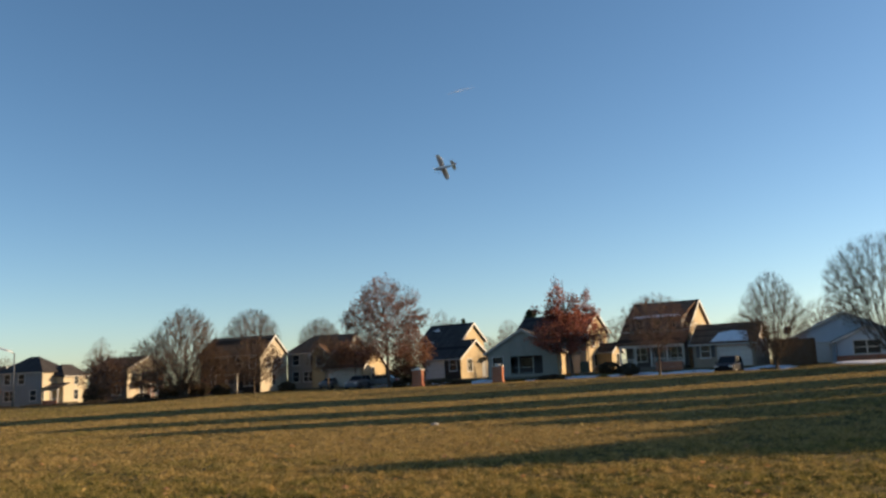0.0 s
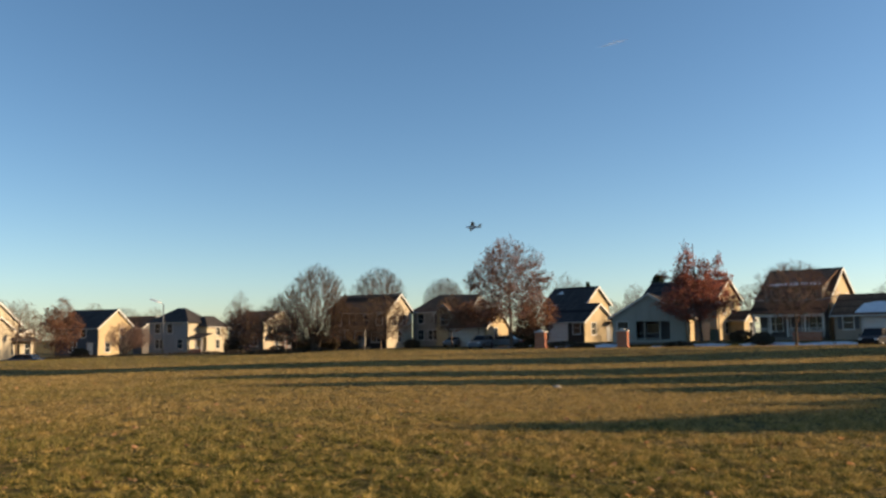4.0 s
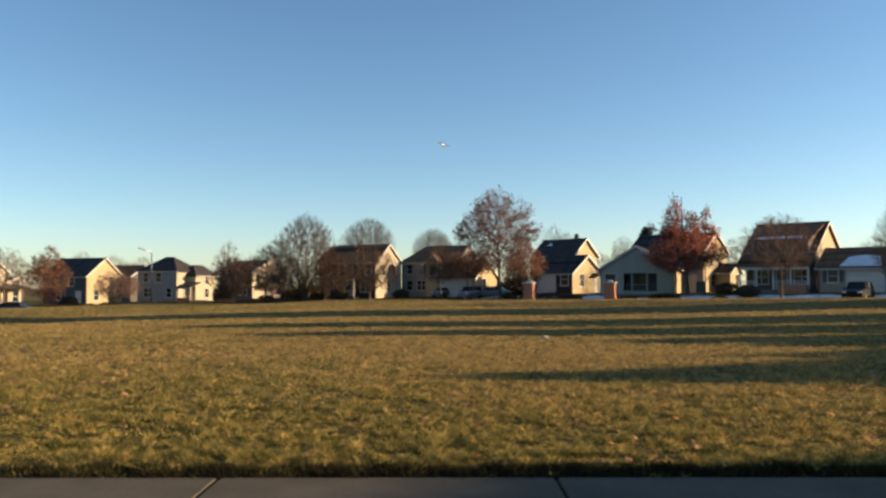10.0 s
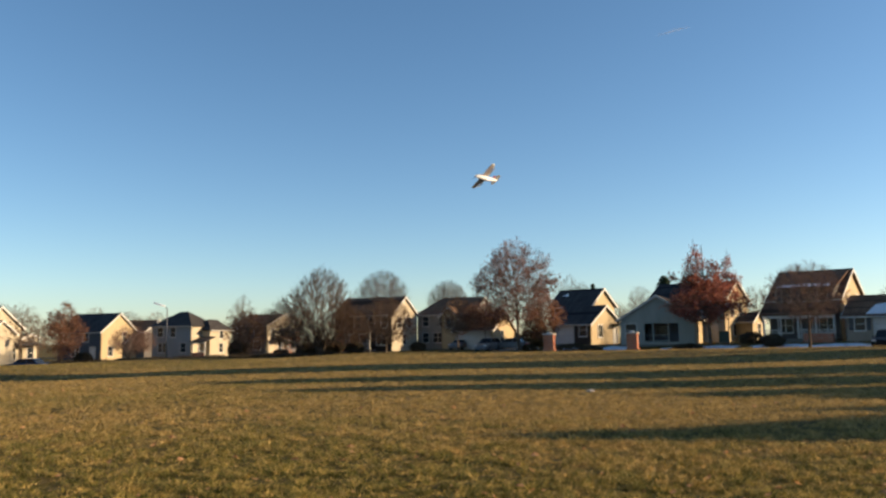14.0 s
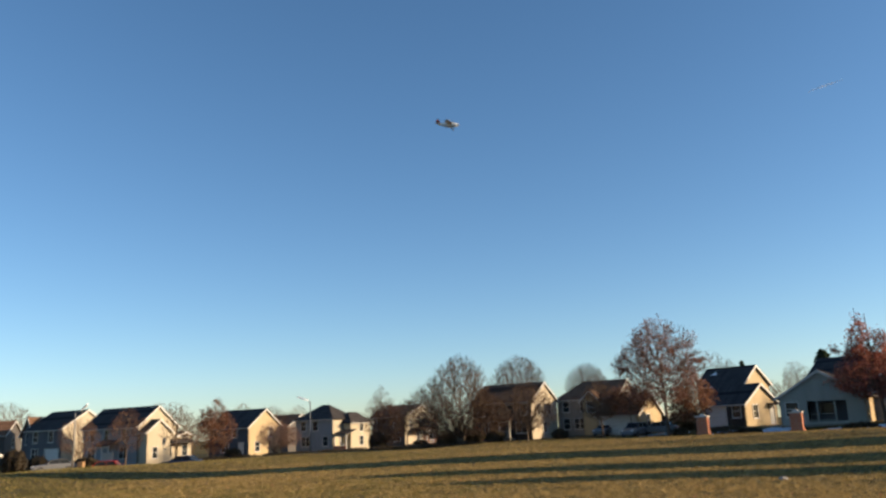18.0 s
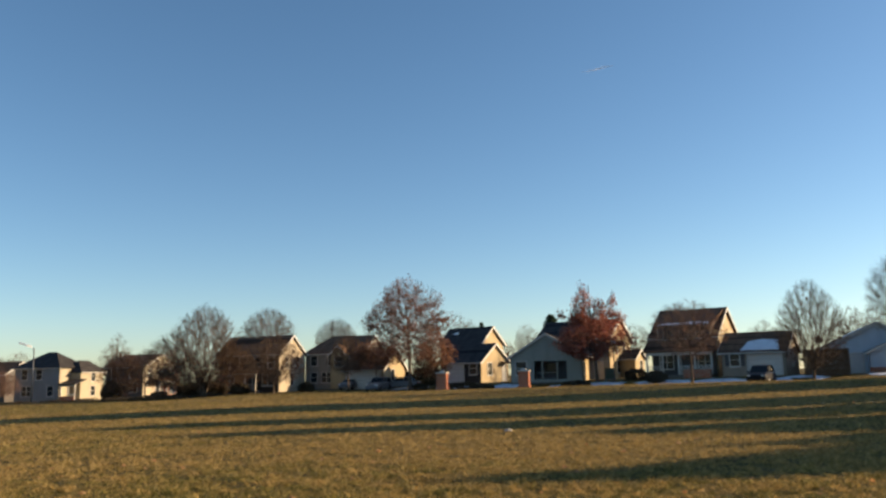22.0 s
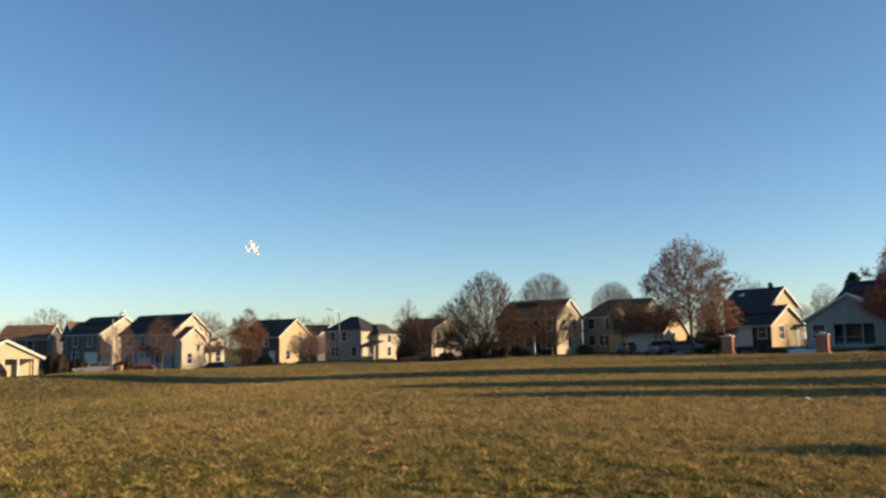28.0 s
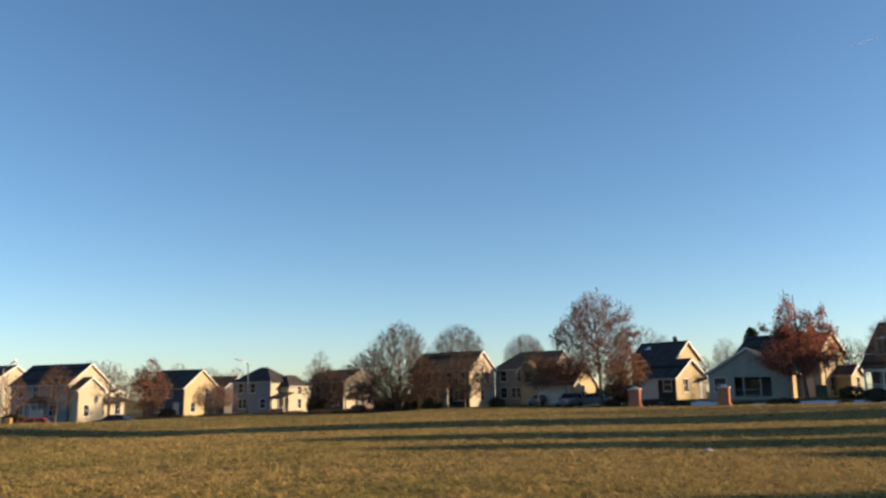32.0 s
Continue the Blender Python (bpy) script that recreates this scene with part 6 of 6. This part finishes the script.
def build_plane():
    """Nose along +y, span 1.05 m."""
    r = thing("model_aeroplane", Matrix(), "white foam radio-controlled aeroplane with red tail fin and wing bands", "aeroplane")
    oval = lambda y, w, h, z: [(w * math.cos(a), y, z + h * math.sin(a)) for a in [2 * math.pi * k / 14 for k in range(14)]]
    part("fuselage", Geo().loft([oval(-0.47, 0.014, 0.036, 0.015), oval(-0.3, 0.034, 0.06, 0.005), oval(-0.1, 0.052, 0.094, -0.01), oval(0.1, 0.058, 0.106, -0.015), oval(0.24, 0.05, 0.08, -0.012), oval(0.29, 0.038, 0.056, -0.008)]), FOAM, r, smooth=True)
    # A slate-blue skin below the white fuselage puts its shade into colour.
    half = lambda y, w, h, z: [(w * math.cos(a), y, z + h * math.sin(a)) for a in [math.pi * (1.25 + 0.5 * k / 8) for k in range(9)]]
    belly = Geo()
    hull = [half(-0.3, 0.035, 0.062, 0.005), half(-0.1, 0.053, 0.096, -0.01), half(0.1, 0.059, 0.108, -0.015), half(0.24, 0.051, 0.082, -0.012)]
    for ra, rb in zip(hull, hull[1:]):
        for i in range(8):
            belly.poly([ra[i], ra[i + 1], rb[i + 1], rb[i]])
    part("shaded_belly", belly, SLATE_SHADE, r, "fuselage underside tinted slate blue for its shade", smooth=True)
    part("cowling", Geo().loft([oval(0.29, 0.0385, 0.057, -0.008), oval(0.33, 0.03, 0.04, -0.008), oval(0.345, 0.018, 0.02, -0.008)]), FOAM, r, smooth=True)
    part("canopy", Geo().loft([oval(-0.06, 0.012, 0.01, 0.08), oval(0.03, 0.03, 0.036, 0.082), oval(0.12, 0.03, 0.03, 0.076), oval(0.2, 0.012, 0.008, 0.062)]), GLASS, r, smooth=True)
    for s in (-1, 1):
        ribs = [[(s * x, y * k + 0.06, z * k + 0.02 + x * 0.07) for y, z in aerofoil(0.2, 0.11 * 0.2)] for x, k in ((0.03, 1.08), (0.25, 0.96), (0.45, 0.8), (0.51, 0.68), (0.525, 0.4))]
        w = part("wing", Geo().loft(ribs), FOAM, r, smooth=True)
        part("aileron", Geo().box(s * 0.25 - 0.17, s * 0.25 + 0.17, -0.105, -0.072, 0.03, 0.036), FOAM, w)
        part("wing_stripe", Geo().loft([[(s * x, y * k * 0.96 + 0.062, z * k * 1.1 + 0.021 + x * 0.07) for y, z in aerofoil(0.2, 0.11 * 0.2)] for x, k in ((0.33, 0.92), (0.42, 0.86))]), REDDECAL, w, "dark red wing band")
        # Underside of the white wing tinted pink, standing for its shade.
        low = [[(s * x, y * k + 0.06, min(0, z) * k * 1.04 + 0.0185 + x * 0.07) for y, z in aerofoil(0.175, 0.11 * 0.2)[7:]] for x, k in ((0.06, 1.05), (0.25, 0.96), (0.45, 0.8))]
        under = Geo()
        for ra, rb in zip(low, low[1:]):
            for i in range(len(ra) - 1):
                under.poly([ra[i], ra[i + 1], rb[i + 1], rb[i]])
        part("shaded_underwing", under, PINK_SHADE, w, "wing underside tinted pink for its shade")
        part("tailplane", Geo().loft([[(s * x, y * k - 0.42, z * k * 0.8 + 0.03) for y, z in aerofoil(0.16, 0.012)] for x, k in ((0.008, 1.0), (0.15, 0.85), (0.2, 0.5))]), FOAM, r)
        leg = part("landing_leg", Geo().tube((s * 0.03, 0.12, -0.1), (s * 0.1, 0.13, -0.17), 0.004, n=6), METAL, r)
        part("wheel", Geo().tube((s * 0.1 - 0.01, 0.13, -0.175), (s * 0.1 + 0.01, 0.13, -0.175), 0.026, n=14), RUBBER, leg)
    part("fin", Geo().loft([[(z * k * 0.5, y * k - 0.42 - 0.25 * h, 0.03 + h) for y, z in aerofoil(0.18, 0.014)] for h, k in ((0.0, 1.0), (0.11, 0.8), (0.17, 0.5))]), REDDECAL, r, "dark red tail fin")
    part("spinner", Geo().loft([oval(0.346, 0.017, 0.017, -0.008), oval(0.37, 0.012, 0.012, -0.008), oval(0.385, 0.003, 0.003, -0.008)]), FOAM, r)
    part("propeller", Geo().loft([[(x, 0.355 + c * 0.3, -0.008 + z) for c, z in ((0.01, 0.006), (-0.01, 0.004), (-0.01, -0.006), (0.01, -0.004))] for x in (-0.12, -0.06, 0.06, 0.12)]), DECAL, r)
    return r


plane = build_plane()


# ---- what moves: the far contrail, and seconds, place and turn of the aeroplane ----
def motions():
    trail = []
    for t in range(0, 33, 4):
        az, el = radians(11.05 + 0.425 * t), radians(20.15 + 0.05 * t)
        trail.append((t, pose(3600 * math.sin(az) * math.cos(el), 3600 * math.cos(az) * math.cos(el), 3600 * math.sin(el), 0, -9.5, -16.5)))
    walk(contrail, trail)
    walk(plane, [(t, pose(x, y, z, rx, ry, rz)) for t, x, y, z, rx, ry, rz in (
        (0, 4.20, 28.73, 9.05, -2, 51, 50),
        (0.25, -0.76, 31.63, 8.52, 5, 48, 43),
        (0.5, -4.62, 34.04, 8.22, 11, 46, 37),
        (0.75, -6.64, 35.74, 8.30, 2, 42, 23),
        (1, -7.37, 37.66, 8.47, -6, 37, 10),
        (1.25, -7.52, 40.61, 8.43, -5, 31, -8),
        (1.5, -7.02, 43.93, 8.29, -3, 26, -25),
        (1.75, -5.73, 46.81, 8.17, 0, 22, -42),
        (2, -3.99, 49.42, 7.96, 5, 18, -58),
        (2.25, -2.10, 51.94, 7.58, 11, 28, -69),
        (2.5, 0.17, 53.68, 7.41, 14, 39, -79),
        (2.75, 3.03, 53.95, 7.74, 15, 50, -91),
        (3, 6.00, 53.00, 8.20, 12, 61, -106),
        (3.25, 8.28, 51.32, 8.37, 4, 64, -165),
        (3.5, 8.50, 49.50, 8.30, -5, 63, 135),
        (3.75, 5.67, 48.10, 8.15, -9, 42, 112),
        (4, 1.00, 47.50, 8.00, -2, 22, 94),
        (4.25, -3.88, 47.67, 7.86, 5, 1, 110),
        (4.5, -7.84, 46.96, 7.58, 6, -20, 124),
        (4.75, -10.20, 44.02, 7.02, 0, -42, 142),
        (5, -11.64, 40.07, 6.31, -20, -59, 173),
        (5.25, -12.93, 36.68, 5.65, -8, -53, 172),
        (5.5, -13.97, 34.05, 5.32, 2, -48, 174),
        (5.75, -14.47, 32.04, 5.50, 12, -42, 177),
        (6, -14.39, 30.48, 5.94, 22, -37, -180),
        (6.25, -13.75, 29.34, 6.33, 20, -44, -161),
        (6.5, -12.44, 29.03, 6.66, 16, -49, -141),
        (6.75, -10.37, 29.78, 6.92, 9, -53, -117),
        (7, -7.56, 30.60, 7.01, -1, -55, -92),
        (7.25, -4.19, 30.49, 6.86, -4, -57, -71),
        (7.5, -0.89, 29.55, 6.60, -8, -58, -50),
        (7.75, 1.74, 28.39, 6.37, -12, -59, -28),
        (8, 3.59, 28.40, 6.14, -17, -58, -6),
        (8.25, 4.66, 30.80, 5.92, -8, -45, -6),
        (8.5, 4.86, 35.39, 5.97, -0, -32, -4),
        (8.75, 4.21, 41.42, 6.62, 7, -19, -1),
        (9, 3.09, 47.46, 8.01, 14, -6, 4),
        (9.25, 1.95, 52.27, 10.06, 20, -6, 7),
        (9.5, 0.98, 56.03, 11.90, 26, -5, 10),
        (9.75, 0.26, 59.11, 12.69, 13, 8, -3),
        (10, -0.17, 61.03, 12.40, -3, 18, -18),
        (10.25, -0.23, 61.35, 11.34, -11, 46, -52),
        (10.5, 0.40, 60.36, 10.27, -55, 60, -117),
        (10.75, 1.98, 58.55, 9.80, -63, 76, -110),
        (11, 4.28, 56.31, 9.22, 119, 87, 87),
        (11.25, 6.96, 54.00, 7.91, -44, 82, -105),
        (11.5, 9.79, 51.82, 6.75, -29, 72, -120),
        (11.75, 12.44, 49.84, 6.60, -14, 63, -136),
        (12, 14.41, 47.54, 6.82, 2, 56, -152),
        (12.25, 15.21, 44.53, 6.72, 3, 50, -162),
        (12.5, 14.75, 41.13, 6.90, 6, 44, -171),
        (12.75, 13.19, 37.84, 7.94, 10, 38, -180),
        (13, 11.15, 34.65, 8.90, 15, 33, 171),
        (13.25, 9.14, 31.55, 8.79, 12, 34, 162),
        (13.5, 6.80, 28.83, 7.90, 10, 34, 152),
        (13.75, 3.70, 26.59, 6.81, 7, 33, 142),
        (14, 0.04, 23.67, 6.19, 4, 33, 132),
        (14.25, -3.90, 19.42, 6.48, 13, 53, 126),
        (14.5, -8.19, 16.38, 7.07, 22, 74, 122),
        (14.75, -12.85, 16.85, 7.37, 13, 71, 96),
        (15, -17.51, 19.12, 7.48, 8, 68, 75),
        (15.25, -21.68, 21.11, 7.64, 7, 64, 58),
        (15.5, -24.59, 23.35, 7.88, 9, 60, 42),
        (15.75, -25.60, 26.54, 8.16, 5, 51, 18),
        (16, -24.62, 29.49, 8.29, 8, 41, -2),
        (16.25, -21.99, 31.00, 8.23, 14, 33, -20),
        (16.5, -19.10, 31.94, 8.69, 22, 27, -37),
        (16.75, -17.04, 33.15, 10.23, 23, 27, -41),
        (17, -15.35, 33.98, 12.06, 24, 26, -44),
        (17.25, -13.26, 33.54, 13.23, 14, 24, -59),
        (17.5, -10.90, 32.21, 13.61, 5, 20, -73),
        (17.75, -8.56, 30.55, 13.31, -3, 13, -86),
        (18, -6.10, 28.76, 12.59, -9, 6, -97),
        (18.25, -3.31, 26.94, 11.69, -4, 0, -88),
        (18.5, -0.18, 24.93, 10.78, -1, -6, -80),
        (18.75, 3.21, 22.58, 9.98, 2, -12, -72),
        (19, 6.20, 20.18, 9.36, 3, -19, -64),
        (19.25, 8.48, 18.05, 8.99, 1, -30, -69),
        (19.5, 11.43, 16.43, 9.05, -1, -42, -74),
        (19.75, 15.28, 15.48, 9.35, -1, -53, -79),
        (20, 19.51, 15.33, 9.55, 0, -64, -86),
        (20.25, 23.66, 16.05, 9.39, -5, -62, -69),
        (20.5, 27.55, 17.68, 9.05, -8, -59, -53),
        (20.75, 30.99, 20.22, 8.77, -7, -60, -39),
        (21, 33.66, 23.57, 8.55, -7, -60, -25),
        (21.25, 35.26, 27.54, 8.32, -8, -62, -8),
        (21.5, 35.81, 31.53, 8.05, -11, -63, 9),
        (21.75, 35.34, 35.25, 7.70, -13, -60, 21),
        (22, 33.96, 40.07, 7.05, -14, -57, 31),
        (22.25, 31.60, 46.61, 6.07, -7, -53, 47),
        (22.5, 27.72, 51.00, 5.55, 0, -51, 62),
        (22.75, 22.68, 50.85, 6.05, 12, -53, 80),
        (23, 17.70, 49.64, 7.17, 24, -57, 97),
        (23.25, 13.30, 46.19, 8.53, 10, -41, 112),
        (23.5, 10.06, 41.79, 9.45, 3, -24, 120),
        (23.75, 7.00, 37.64, 9.78, -1, -7, 126),
        (24, 3.82, 33.77, 9.59, -3, 11, 130),
        (24.25, 0.37, 30.01, 9.04, -1, 20, 120),
        (24.5, -3.36, 26.25, 8.36, -0, 29, 109),
        (24.75, -7.24, 22.58, 7.68, -2, 38, 97),
        (25, -10.53, 19.53, 6.85, -6, 47, 84),
        (25.25, -12.90, 17.35, 5.85, -5, 43, 69),
        (25.5, -15.94, 15.14, 5.44, -2, 40, 56),
        (25.75, -19.05, 14.73, 5.42, 2, 38, 43),
        (26, -20.77, 17.13, 5.27, 5, 36, 29),
        (26.25, -20.62, 18.85, 5.01, 10, 34, 17),
        (26.5, -19.23, 20.16, 4.90, 14, 34, 4),
        (26.75, -17.94, 23.82, 5.19, 13, 28, 8),
        (27, -17.75, 29.00, 5.67, 11, 22, 12),
        (27.25, -19.15, 34.19, 6.09, 8, 16, 17),
        (27.5, -21.08, 38.57, 6.45, 5, 10, 21),
        (27.75, -22.20, 41.64, 6.81, 18, 33, 4),
        (28, -21.98, 43.58, 7.22, 26, 58, -11),
        (28.25, -20.24, 44.55, 7.66, 6, 52, -57),
        (28.5, -17.44, 43.97, 8.00, -2, 41, -91),
        (28.75, -14.20, 41.34, 8.16, 0, 29, -119),
        (29, -11.22, 37.36, 8.48, 8, 18, -145),
        (29.25, -8.97, 32.81, 9.25, 11, 8, -145),
        (29.5, -7.18, 27.82, 10.20, 15, -3, -146),
        (29.75, -5.50, 22.57, 11.00, 17, -8, -147),
        (30, -4.13, 18.27, 11.72, 18, -13, -147),
        (30.25, -3.19, 15.77, 12.45, 14, -15, -147),
        (30.5, -2.02, 13.72, 13.05, 10, -17, -146),
        (30.75, -0.05, 10.67, 13.40, 6, -19, -146),
        (31, 2.36, 7.14, 13.55, 2, -21, -145),
        (31.25, 4.74, 3.90, 13.57, 1, -23, -140),
        (31.5, 7.25, 1.05, 13.55, -0, -26, -136),
        (31.75, 10.09, -1.57, 13.54, -0, -21, -133),
        (32, 13.16, -4.06, 13.55, 0, -17, -130),
    )])


motions()
